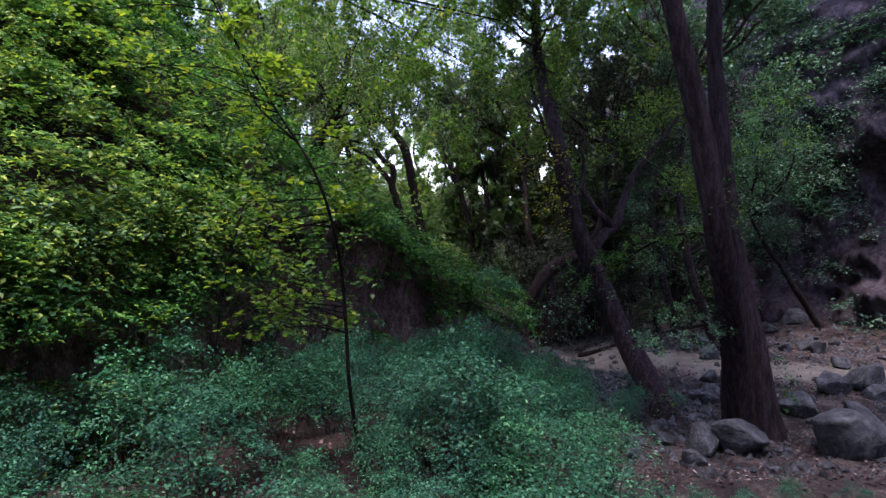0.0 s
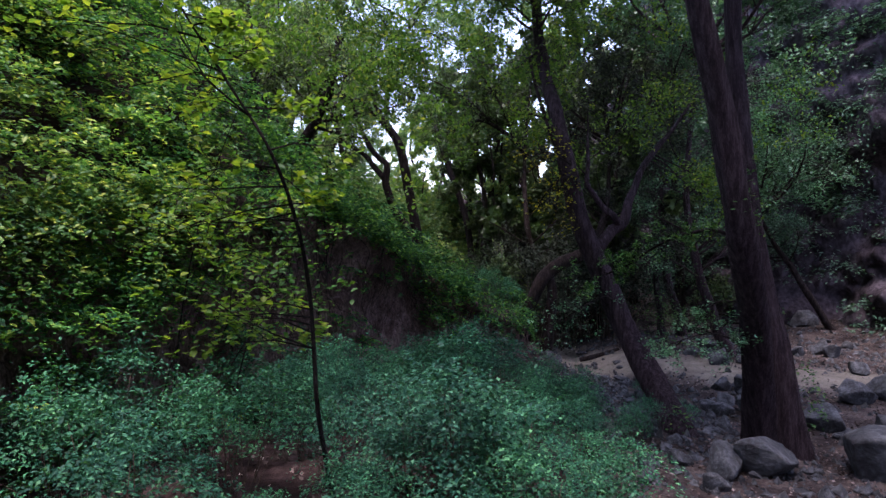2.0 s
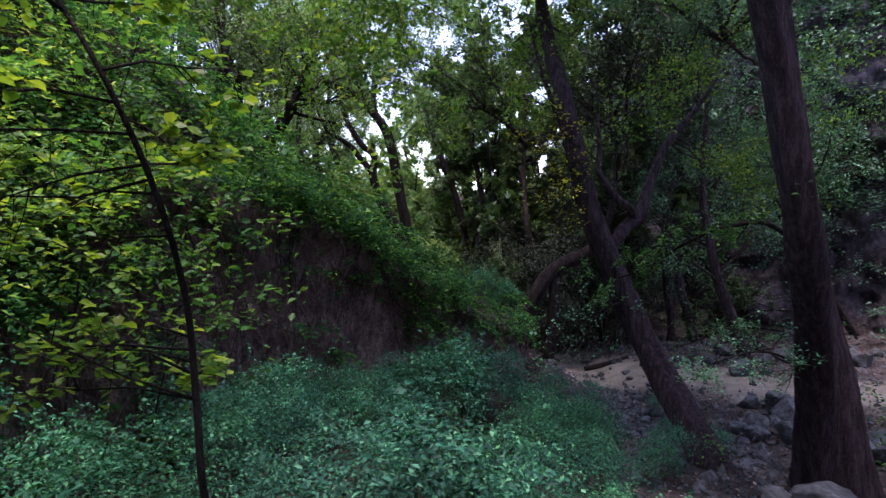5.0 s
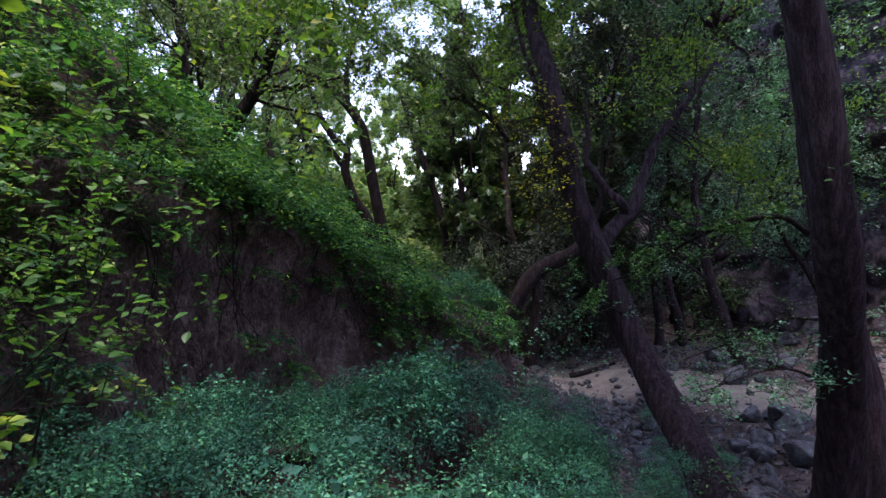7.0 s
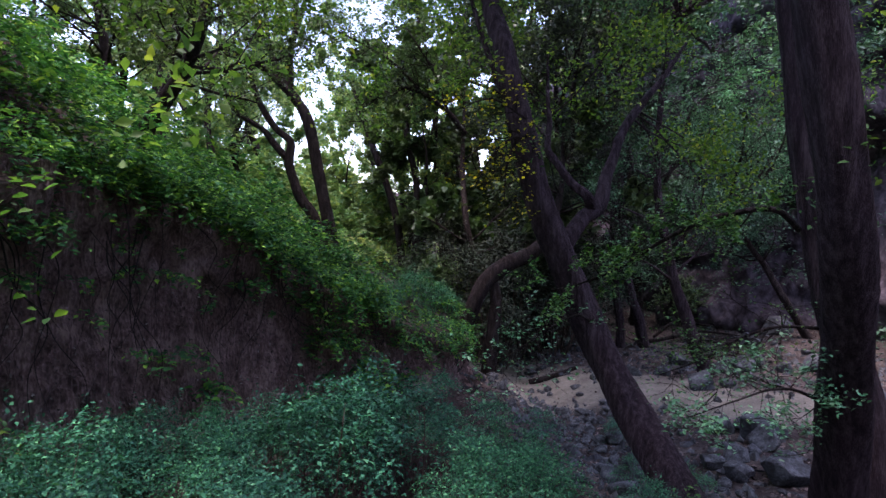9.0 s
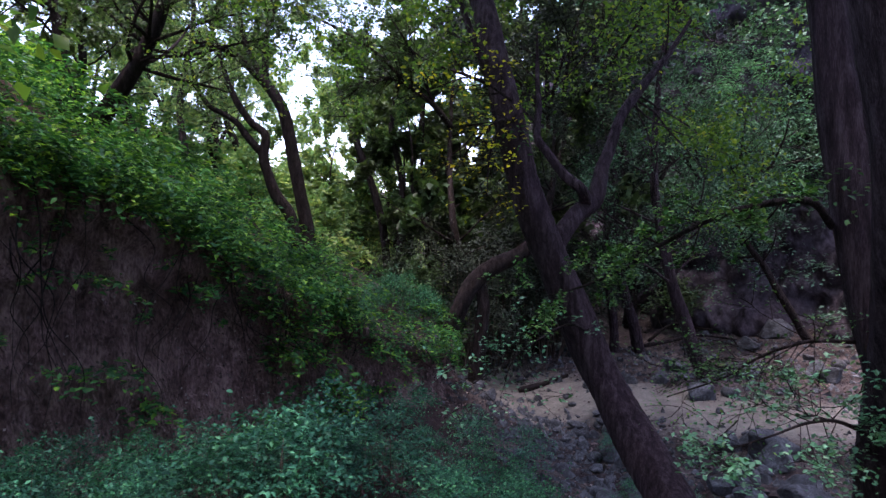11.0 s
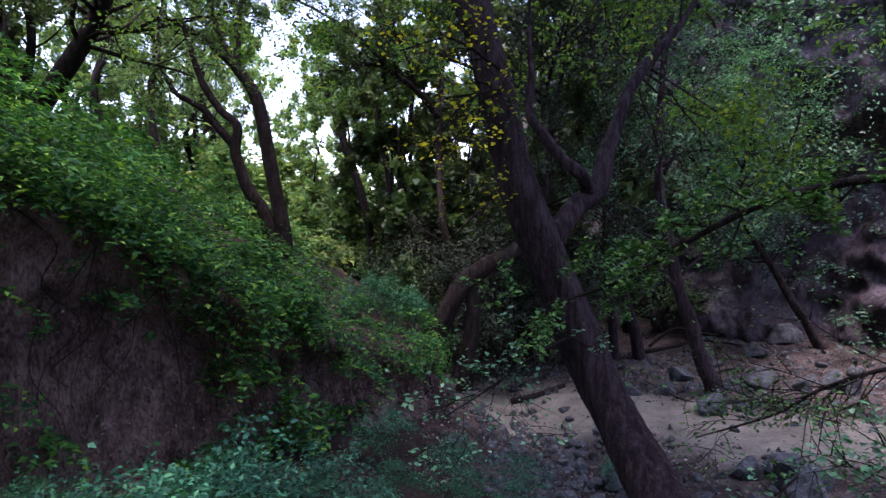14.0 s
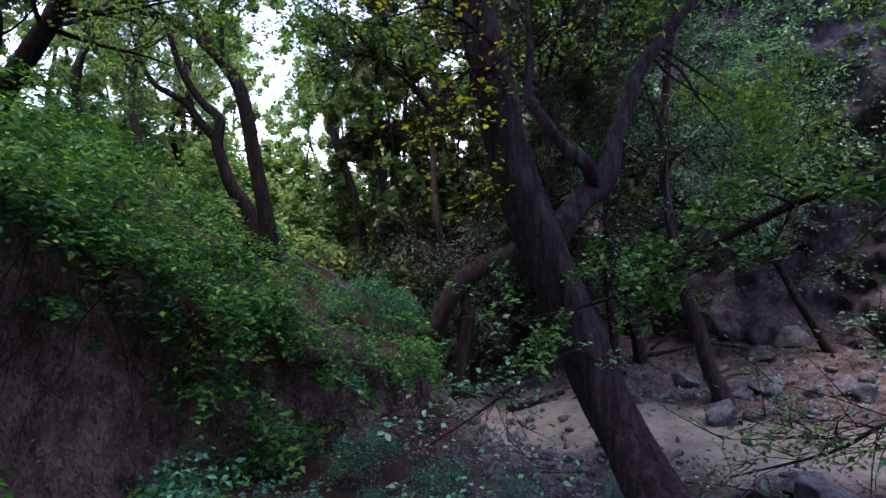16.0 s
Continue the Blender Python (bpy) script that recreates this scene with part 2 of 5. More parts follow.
def tube(acc, line, radii, sides=8, lumps=0.0, rng=None, flare=0.0):
    """A limb along the line; lumps: unevenness of the bark's outline; flare: root swelling at its foot."""
    p = np.asarray(line, float)
    r = np.asarray(radii, float) * np.ones(len(p))
    d = unit(np.gradient(p, axis=0))
    side = unit(np.cross(d, (0.31, 0.95, 0.05)))
    up = np.cross(side, d)
    a = np.linspace(0, 2 * np.pi, sides, endpoint=False)
    k = np.ones((len(p), sides))
    if lumps:
        ph = rng.uniform(0, 6.28, 5)
        z = np.cumsum(np.r_[0, np.linalg.norm(np.diff(p, axis=0), axis=1)])[:, None]
        k += lumps * (0.5 * np.sin(3 * a + 1.3 * z + ph[0]) + 0.35 * np.sin(5 * a - 2.1 * z + ph[1]) + 0.4 * np.sin(2 * a + 4.3 * z + ph[2]) + 0.25 * np.sin(9 * a + 0.7 * z + ph[3]))
        k += rng.normal(0, lumps * 0.12, k.shape)
        if flare:
            k += flare * np.exp(-z / 0.28) * (0.6 + 0.5 * np.sin(5 * a + ph[4]))
    ring = p[:, None] + (r[:, None] * k)[..., None] * (np.cos(a)[None, :, None] * side[:, None] + np.sin(a)[None, :, None] * up[:, None])
    i, j = np.meshgrid(np.arange(len(p) - 1), np.arange(sides), indexing="ij")
    j2 = (j + 1) % sides
    f = np.stack([i * sides + j, i * sides + j2, (i + 1) * sides + j2, (i + 1) * sides + j], -1).reshape(-1, 4)
    n = len(p) * sides
    acc.add(np.vstack([ring.reshape(-1, 3), p[-1:], p[:1]]), f)
    acc.n -= n + 2
    e = np.arange(sides)
    top, low = (len(p) - 1) * sides, 0
    acc.f[3].append(acc.n + np.stack([top + e, top + (e + 1) % sides, np.full(sides, n)], 1))
    acc.f[3].append(acc.n + np.stack([(e + 1) % sides, e, np.full(sides, n + 1)], 1))
    acc.n += n + 2


def leaves(acc, centres, size, rng, up=0.8, lean=None, near=True, wide=0.62):
    """A leaf at each centre: pointed, folded along its rib. up: how much they face the sky."""
    c = np.asarray(centres, float).reshape(-1, 3)
    n = len(c)
    if not n:
        return
    nrm = rng.normal(0, 0.55, (n, 3))
    nrm[:, 2] += up
    if lean is not None:
        nrm += lean
    nrm = unit(nrm)
    ax = rng.normal(0, 1, (n, 3))
    ax[:, 2] -= 0.35
    ax = unit(ax - (ax * nrm).sum(1, keepdims=True) * nrm)
    sd = np.cross(nrm, ax)
    s = (size * rng.uniform(0.6, 1.25, n))[:, None]
    w = s * wide * 0.5
    base, tip = c - ax * s * 0.5, c + ax * s * 0.5 - nrm * s * 0.08
    left, right = c - sd * w + nrm * s * 0.1 - ax * s * 0.06, c + sd * w + nrm * s * 0.1 - ax * s * 0.06
    k = np.arange(n)[:, None]
    if near:
        l2, r2 = c - sd * w * 0.75 + nrm * s * 0.05 + ax * s * 0.24, c + sd * w * 0.75 + nrm * s * 0.05 + ax * s * 0.24
        v = np.stack([base, left, l2, tip, r2, right], 1).reshape(-1, 3)
        acc.add(v, np.vstack([k * 6 + np.array([[0, 3, 2, 1]]), k * 6 + np.array([[0, 5, 4, 3]])]))
    else:
        v = np.stack([base, left, tip, right], 1).reshape(-1, 3)
        acc.add(v, np.vstack([k * 4 + np.array([[0, 2, 1]]), k * 4 + np.array([[0, 3, 2]])]))


def branch(acc, rng, start, way, length, radius, level, twigs, rise=0.15, kids=4, sides=6):
    """A wandering limb that forks down to twigs; the twigs' points are gathered for the leaves."""
    n = max(3, int(2 + length * 1.6)) if level else 3
    p, d = [np.asarray(start, float)], unit(way)
    for _ in range(n):
        d = unit(d + rng.normal(0, 0.16, 3) + (0, 0, rise * 0.35))
        p.append(p[-1] + d * length / n)
    p = np.array(p)
    r = radius * np.linspace(1, 0.3, len(p))
    tube(acc, p, r, sides if level > 1 else 3)
    if level == 0:
        twigs.append(p)
        return
    for _ in range(kids):
        t = rng.uniform(0.25, 1.0)
        i = min(int(t * n), n - 1)
        q = p[i] + (p[i + 1] - p[i]) * (t * n - i if t * n < n else 1)
        w = unit(p[i + 1] - p[i])
        o = rng.normal(0, 1, 3)
        o[2] *= 0.6
        o = unit(o - w * (o @ w))
        branch(acc, rng, q, w * 0.75 + o * rng.uniform(0.6, 1.1), length * rng.uniform(0.38, 0.6), max(radius * (1 - 0.6 * t) * 0.5, 0.004), level - 1, twigs, rise, kids, sides)


def on_twigs(twigs, rng, count, spread):
    """Count places for leaves along the twigs, their tips the fullest."""
    k = rng.integers(0, len(twigs), count)
    out = np.empty((count, 3))
    for m in range(count):
        p = twigs[k[m]]
        t = rng.uniform(0.1, 1) ** 0.7 * (len(p) - 1)
        i = min(int(t), len(p) - 2)
        out[m] = p[i] + (p[i + 1] - p[i]) * (t - i)
    return out + rng.normal(0, spread, (count, 3))


# ---- the lie of the land ----
FOOT = spline([(8, 70, -0.5, 0.8), (5.5, 45, -0.4, 0.8), (4.0, 30, -0.3, 1.0), (3.0, 21, 0.0, 1.2), (2.4, 18, 0.4, 1.3), (1.25, 16.0, 0.8, 1.95), (0.35, 14.6, 1.0, 2.55), (-0.85, 13.45, 1.0, 3.4), (-2.1, 12.0, 1.1, 4.1), (-2.95, 10, 1.2, 4.3),
               (-3.75, 8, 1.25, 4.0), (-4.9, 6, 1.2, 3.7), (-6.1, 3, 1.2, 3.4), (-6.6, -2, 1.2, 3.2), (-5, -14, 1.2, 3.2)], 5)
WALL = spline([(36, -14), (30, 6), (26, 18), (22, 27), (17, 33), (12, 39), (11, 48), (15, 64)], 6)


def along(line, x, y):
    """Signed distance from a line in the plan (positive on its right as it runs) and where along it."""
    best, sgn, par = np.full(x.shape, 1e9), np.ones(x.shape), np.zeros(x.shape)
    for i in range(len(line) - 1):
        a, b = line[i, :2], line[i + 1, :2]
        e = b - a
        t = np.clip(((x - a[0]) * e[0] + (y - a[1]) * e[1]) / (e @ e), 0, 1)
        dx, dy = x - a[0] - t * e[0], y - a[1] - t * e[1]
        d = np.hypot(dx, dy)
        m = d < best
        best[m], par[m], sgn[m] = d[m], (i + t)[m], np.sign(e[1] * dx - e[0] * dy)[m]
    return best * sgn, par


def smooth(a, b, v):
    t = np.clip((v - a) / (b - a), 0, 1)
    return t * t * (3 - 2 * t)


def wave(x, y, s, seed):
    r = np.random.default_rng(seed)
    out = 0
    for k in range(5):
        a, b, c = r.uniform(0, 6.28, 3)
        f = s * 1.75 ** k
        out = out + np.sin(f * (x * np.cos(a) + y * np.sin(a)) + b + 1.3 * np.sin(f * 0.7 * (y * np.cos(a) - x * np.sin(a)) + c)) / 1.55 ** k
    return out / 2.2


def height(x, y):
    x, y = np.asarray(x, float), np.asarray(y, float)
    bed = 0.15 - 0.022 * (np.clip(y, -5, 40) - 8) + 0.05 * wave(x, y, 1.1, 1)
    mid = 4.6 + 0.02 * (y - 14)
    bed = bed - 0.45 * np.exp(-((x - mid) / 1.1) ** 2) * smooth(11.5, 14, y)
    edge = np.interp(y, [-10, 6, 9.5, 13.5, 17, 20], [2.4, 2.1, 2.2, 3.3, 3.3, 3.6])
    bed = bed + (0.75 + 0.12 * wave(x, y, 0.9, 2)) * smooth(edge, edge - 2.6, x)
    dist, par = along(FOOT, x, y)
    low, lip = np.interp(par, np.arange(len(FOOT)), FOOT[:, 2]), np.interp(par, np.arange(len(FOOT)), FOOT[:, 3])
    back = dist + 0.22 * wave(x, y, 1.5, 3)
    steep = np.interp(par, [0, 10, 14, 19, 25, 36, 39, 41, 45, 50, 70], [0.3, 0.42, 0.58, 0.38, 0.4, 0.42, 0.55, 1.15, 1.25, 1.3, 1.4])
    bench = 18 * np.tanh(np.clip(back - 0.55, 0, None) / 18)
    hill = lip + steep * bench + 0.3 * wave(x, y, 0.7, 4) * smooth(0.3, 2, back)
    z = bed + (np.maximum(hill, bed + 0.05) - bed) * smooth(0.15, 0.7, back)
    dw, _ = along(WALL, x, y)
    dw = dw + 0.8 * wave(x, y, 0.25, 5)
    skirt = np.clip(dw + 9, 0, 10) * 0.25
    cliff = 11 * smooth(3.6, 6.0, dw) + 9 * np.tanh(np.clip(dw - 5, 0, 90) / 18) + 0.5 * wave(x, y, 0.8, 6) * smooth(3.8, 6, dw)
    z = z + skirt + cliff
    ahead = np.clip(y - 40, 0, 90)
    z = z + 0.1 * ahead + 0.4 * wave(x, y, 0.3, 7) * smooth(34, 50, y)
    # Unseen rise behind the camera, added to block light from the low sky.
    behind = np.clip(-y - 11, 0, 40)
    return z + 0.5 * behind


def axis(lo, hi, step, far):
    core = np.arange(lo, hi, step)
    out = np.cumsum(step * 1.22 ** np.arange(1, 40))
    out = out[out < far]
    return np.r_[(lo - out)[::-1], core, core[-1] + out]


XS, YS = axis(-9, 13, 0.11, 900), axis(0, 24, 0.13, 900)
gx, gy = np.meshgrid(XS, YS)
gz = height(gx, gy)
acc = Acc()
ix, iy = np.meshgrid(np.arange(len(XS) - 1), np.arange(len(YS) - 1))
i0 = iy * len(XS) + ix
acc.add(np.stack([gx, gy, gz], -1), np.stack([i0, i0 + 1, i0 + len(XS) + 1, i0 + len(XS)], -1).reshape(-1, 4))
ground = tagged(new("ground", acc.mesh("ground", M_GROUND)), "brown earth gulch floor with a steep bank and pale sandy path", "ground", kind="structure")
PATH_LINE = spline([(2, 32), (4.6, 22), (5.2, 19.6), (7.3, 18.2), (8.3, 16.4), (10.3, 15.8), (14, 14.5), (20, 11)], 5)
pd, _ = along(PATH_LINE, gx, gy)
sandy = smooth(2.1, 0.8, np.abs(pd) + 0.35 * wave(gx, gy, 1.6, 8)) * (gz < 1.2)
ground.data.attributes.new("sand", "FLOAT", "POINT").data.foreach_set("value", sandy.ravel())


fd, _ = along(FOOT, gx, gy)
ground.data.attributes.new("soil", "FLOAT", "POINT").data.foreach_set("value", np.maximum(smooth(-2.0, 0.2, fd), smooth(0.4, -0.4, gx - np.interp(gy, [0, 6, 9.5, 13.5, 17], [2.3, 2.1, 2.2, 3.2, 3.0]))).ravel())


def lay(x, y):
    return float(height(np.array([x]), np.array([y]))[0])


def sheet(name, px, mat, label, category):
    """A wall from a grid of points."""
    a, b = px.shape[:2]
    acc = Acc()
    i, j = np.meshgrid(np.arange(a - 1), np.arange(b - 1), indexing="ij")
    k = i * b + j
    acc.add(px, np.stack([k, k + b, k + b + 1, k + 1], -1).reshape(-1, 4))
    return tagged(new(name, acc.mesh(name, mat)), label, category, kind="structure")


def rumple(p, scale, octaves, seed):
    o = Vector((seed * 7.3, seed * 3.1, seed * 1.7))
    return np.array([noise.fractal(Vector(q) * scale + o, 0.9, 2.0, octaves) for q in p.reshape(-1, 3)]).reshape(p.shape[:-1])


def earth_bank():
    """The bare eroded face of the bank: fluted, undercut below the lip."""
    line = spline(FOOT[8:56], 6)
    d = unit(np.gradient(line[:, :2], axis=0))
    back = np.stack([d[:, 1], -d[:, 0]], 1)
    v = np.linspace(0, 1, 60)
    set_back = -0.12 + 0.42 * v + 0.16 * np.sin(v * 3.1) - 0.2 * smooth(0.72, 0.97, v)
    p = np.empty((len(line), len(v), 3))
    p[..., 0] = line[:, None, 0] + back[:, None, 0] * set_back
    p[..., 1] = line[:, None, 1] + back[:, None, 1] * set_back
    p[..., 2] = line[:, None, 2] - 0.5 + (line[:, None, 3] - line[:, None, 2] + 0.28) * v
    q = p * (1, 1, 0.35)
    out = 0.34 * rumple(q, 1.0, 3, 3) + 0.17 * rumple(p * (1, 1, 0.6), 3.6, 4, 4)
    out -= 0.85 * np.maximum(out + 0.02, 0) + 0.1
    out += 0.09 * rumple(p * (1, 1, 0.5), 5.0, 4, 5)
    p[..., :2] += back[:, None, :] * out[..., None]
    rng = np.random.default_rng(19)
    i, j = rng.integers(60, len(line) - 40, 5200), (len(v) * rng.uniform(0.02, 0.8, 5200) ** 1.3).astype(int)
    flecks = Acc()
    leaves(flecks, p[i, j] - np.concatenate([back[i] * 0.015, np.zeros((5200, 1))], 1) + rng.normal(0, 0.02, (5200, 3)), 0.042, rng, 0.9, np.concatenate([-back[i], np.zeros((5200, 1))], 1), False)
    tagged(new("bank_litter", flecks.mesh("bank_litter", M_LITTER)), "dry leaves and crumbs caught on the bare bank", "leaf litter", kind="stuff")
    return sheet("earth_bank", p, M_EARTH, "dark bare eroded earth face of the bank", "bank")


WALL_FACE = []


def canyon_wall():
    """Rock wall with ledges and one hollow under a jutting brow."""
    line = spline([(33, 2), (27, 10), (20.5, 16.5), (17.3, 20.5), (15.8, 23.3), (13.9, 25.8), (13.1, 28.5), (12.4, 33), (11.6, 40), (12.5, 50)], 26)
    d = unit(np.gradient(line, axis=0))
    back = np.stack([d[:, 1], -d[:, 0]], 1)
    h = np.linspace(-1, 19, 90)
    p = np.empty((len(line), len(h), 3))
    base = height(line[:, 0], line[:, 1])
    p[..., 2] = base[:, None] + h
    lean = 0.12 * h + 0.4
    brow = np.exp(-(((line[:, 0] - 16.6) ** 2 + (line[:, 1] - 21.8) ** 2) / 9))[:, None]
    lean = lean + brow * (1.5 * np.exp(-((h - 5.2) / 1.6) ** 2) - 1.3 * smooth(6.3, 7.1, h) + 0.06 * h)
    p[..., 0] = line[:, None, 0] + back[:, None, 0] * lean
    p[..., 1] = line[:, None, 1] + back[:, None, 1] * lean
    out = 1.5 * rumple(p * (1, 1, 0.6), 0.16, 4, 8) + 0.7 * rumple(p * (1, 1, 1.4), 0.7, 4, 9) + 0.25 * rumple(p * (1, 1, 0.7), 2.2, 3, 10)
    p[..., :2] += back[:, None, :] * out[..., None]
    WALL_FACE.append((p, back))
    return sheet("canyon_wall", p, M_CLIFF, "shaded grey canyon wall with a hollow under a brow", "rock wall")


bank = earth_bank()
canyon_wall()


def bank_roots():
    """Bare roots and dead vine stems that hang down the eroded face."""
    rng = np.random.default_rng(17)
    s = spline(FOOT[8:56], 4)
    d = unit(np.gradient(s[:, :2], axis=0))
    out = np.stack([-d[:, 1], d[:, 0]], 1)
    ok = np.where((s[:, 1] > 10) & (s[:, 1] < 18.5))[0]
    for k in range(54):
        i = rng.choice(ok)
        top, low = s[i, 3] - rng.uniform(0.2, 0.9), s[i, 2] + rng.uniform(0.2, 1.2)
        n = 6
        z = np.linspace(top, low, n)
        off = 0.02 + rng.normal(0, 0.02, n) + np.linspace(0.14, 0.22, n)
        slide = np.cumsum(rng.normal(0, 0.16, n))
        p = np.stack([s[i, 0] + out[i, 0] * off + d[i, 0] * slide, s[i, 1] + out[i, 1] * off + d[i, 1] * slide, z, np.linspace(0.009, 0.003, n) * rng.uniform(0.4, 1.3)], 1)
        q = spline(p, 5)
        a = Acc()
        tube(a, q[:, :3], q[:, 3], 5, 0.08, rng)
        part("root", a, M_DARKBARK, bank)


bank_roots()


# ---- vines on the bank ----
def clump(acc, rng, c, nrm, r, k, size, near, flat=0.55, rise=0.45):
    """A pillow of overlapping leaves: full above, hollow and dark below."""
    d = rng.normal(0, 1, (k, 3)) + np.array((0, 0, rise)) + 0.6 * np.asarray(nrm)
    d = unit(d)
    rad = r * (1 - 0.45 * rng.uniform(0, 1, k) ** 2) * (1 + 0.22 * np.sin(5 * d[:, 0] + 3 * d[:, 1] + rng.uniform(0, 6.28)))
    q = d * rad[:, None] * (1, 1, flat)
    q[:, 2] -= 0.3 * (q[:, 0] ** 2 + q[:, 1] ** 2) / r
    p = c + q
    leaves(acc, p, size, rng, 1.3, d * 0.45, near, 0.52)


def dome(acc, rng, c, nrm, r, k, size, near=False):
    """A mound of vines: leaves over its upper side, with shoots that break the outline and droop downhill."""
    nrm = unit(nrm)
    d = unit(rng.normal(0, 1, (k, 3)))
    side = d @ nrm
    d = unit(d - np.minimum(side + 0.12, 0)[:, None] * 2 * nrm)
    ph = rng.uniform(0, 6.28, 4)
    lump = 1 + 0.2 * np.sin(4 * d[:, 0] + 3 * d[:, 2] + ph[0]) + 0.16 * np.sin(7 * d[:, 1] - 5 * d[:, 0] + ph[1]) + 0.12 * np.sin(11 * d[:, 2] + 8 * d[:, 1] + ph[2])
    rad = r * lump * (1 - 0.3 * rng.uniform(0, 1, k) ** 2)
    shoot = rng.uniform(0, 1, k) < 0.14
    rad[shoot] *= rng.uniform(1.05, 1.4, shoot.sum())
    q = d * rad[:, None]
    q -= np.outer(0.5 * (q @ nrm), nrm)
    q[:, 2] -= 0.22 * (q[:, 0] ** 2 + q[:, 1] ** 2) / r
    leaves(acc, c + q, size, rng, 1.35, d * 0.45, near, 0.5)


def shelf(acc, rng, p, way, reach, wide, k, size, droop=0.5, rise=0.25, near=False):
    """A spray that stands out from its root in one level layer of leaves and droops at its end."""
    way = unit(way)
    side = np.array([-way[1], way[0], 0.0])
    t = rng.uniform(0, 1, k) ** 0.75
    q = rng.normal(0, 0.42, k) * wide * (1.1 - 0.6 * t)
    ph = rng.uniform(0, 6.28)
    c = np.asarray(p) + np.outer(t * reach, way) + np.outer(q, side)
    c[:, 2] += reach * (rise * t - droop * t * t) - 0.5 * q * q / wide + 0.03 * np.sin(9 * q / wide + ph) + rng.normal(0, 0.22 * size, k)
    leaves(acc, c, size, rng, 1.9, way * 0.4, near, 0.5)


def slope_at(x, y):
    e = 0.25
    z = lay(x, y)
    return z, unit((-(lay(x + e, y) - z) / e, -(lay(x, y + e) - z) / e, 0.8))


def spaced(rng, n, box, gap, keep):
    """Up to n places in the box, no two closer than gap."""
    cell, out = {}, []
    x, y = rng.uniform(box[0], box[1], n * 12), rng.uniform(box[2], box[3], n * 12)
    ok = keep(x, y)
    for a, b in zip(x[ok], y[ok]):
        k = (int(a // gap), int(b // gap))
        if all(math.hypot(a - p, b - q) >= gap for i in (-1, 0, 1) for j in (-1, 0, 1) for p, q in cell.get((k[0] + i, k[1] + j), ())):
            cell.setdefault(k, []).append((a, b))
            out.append((a, b))
            if len(out) == n:
                break
    return out


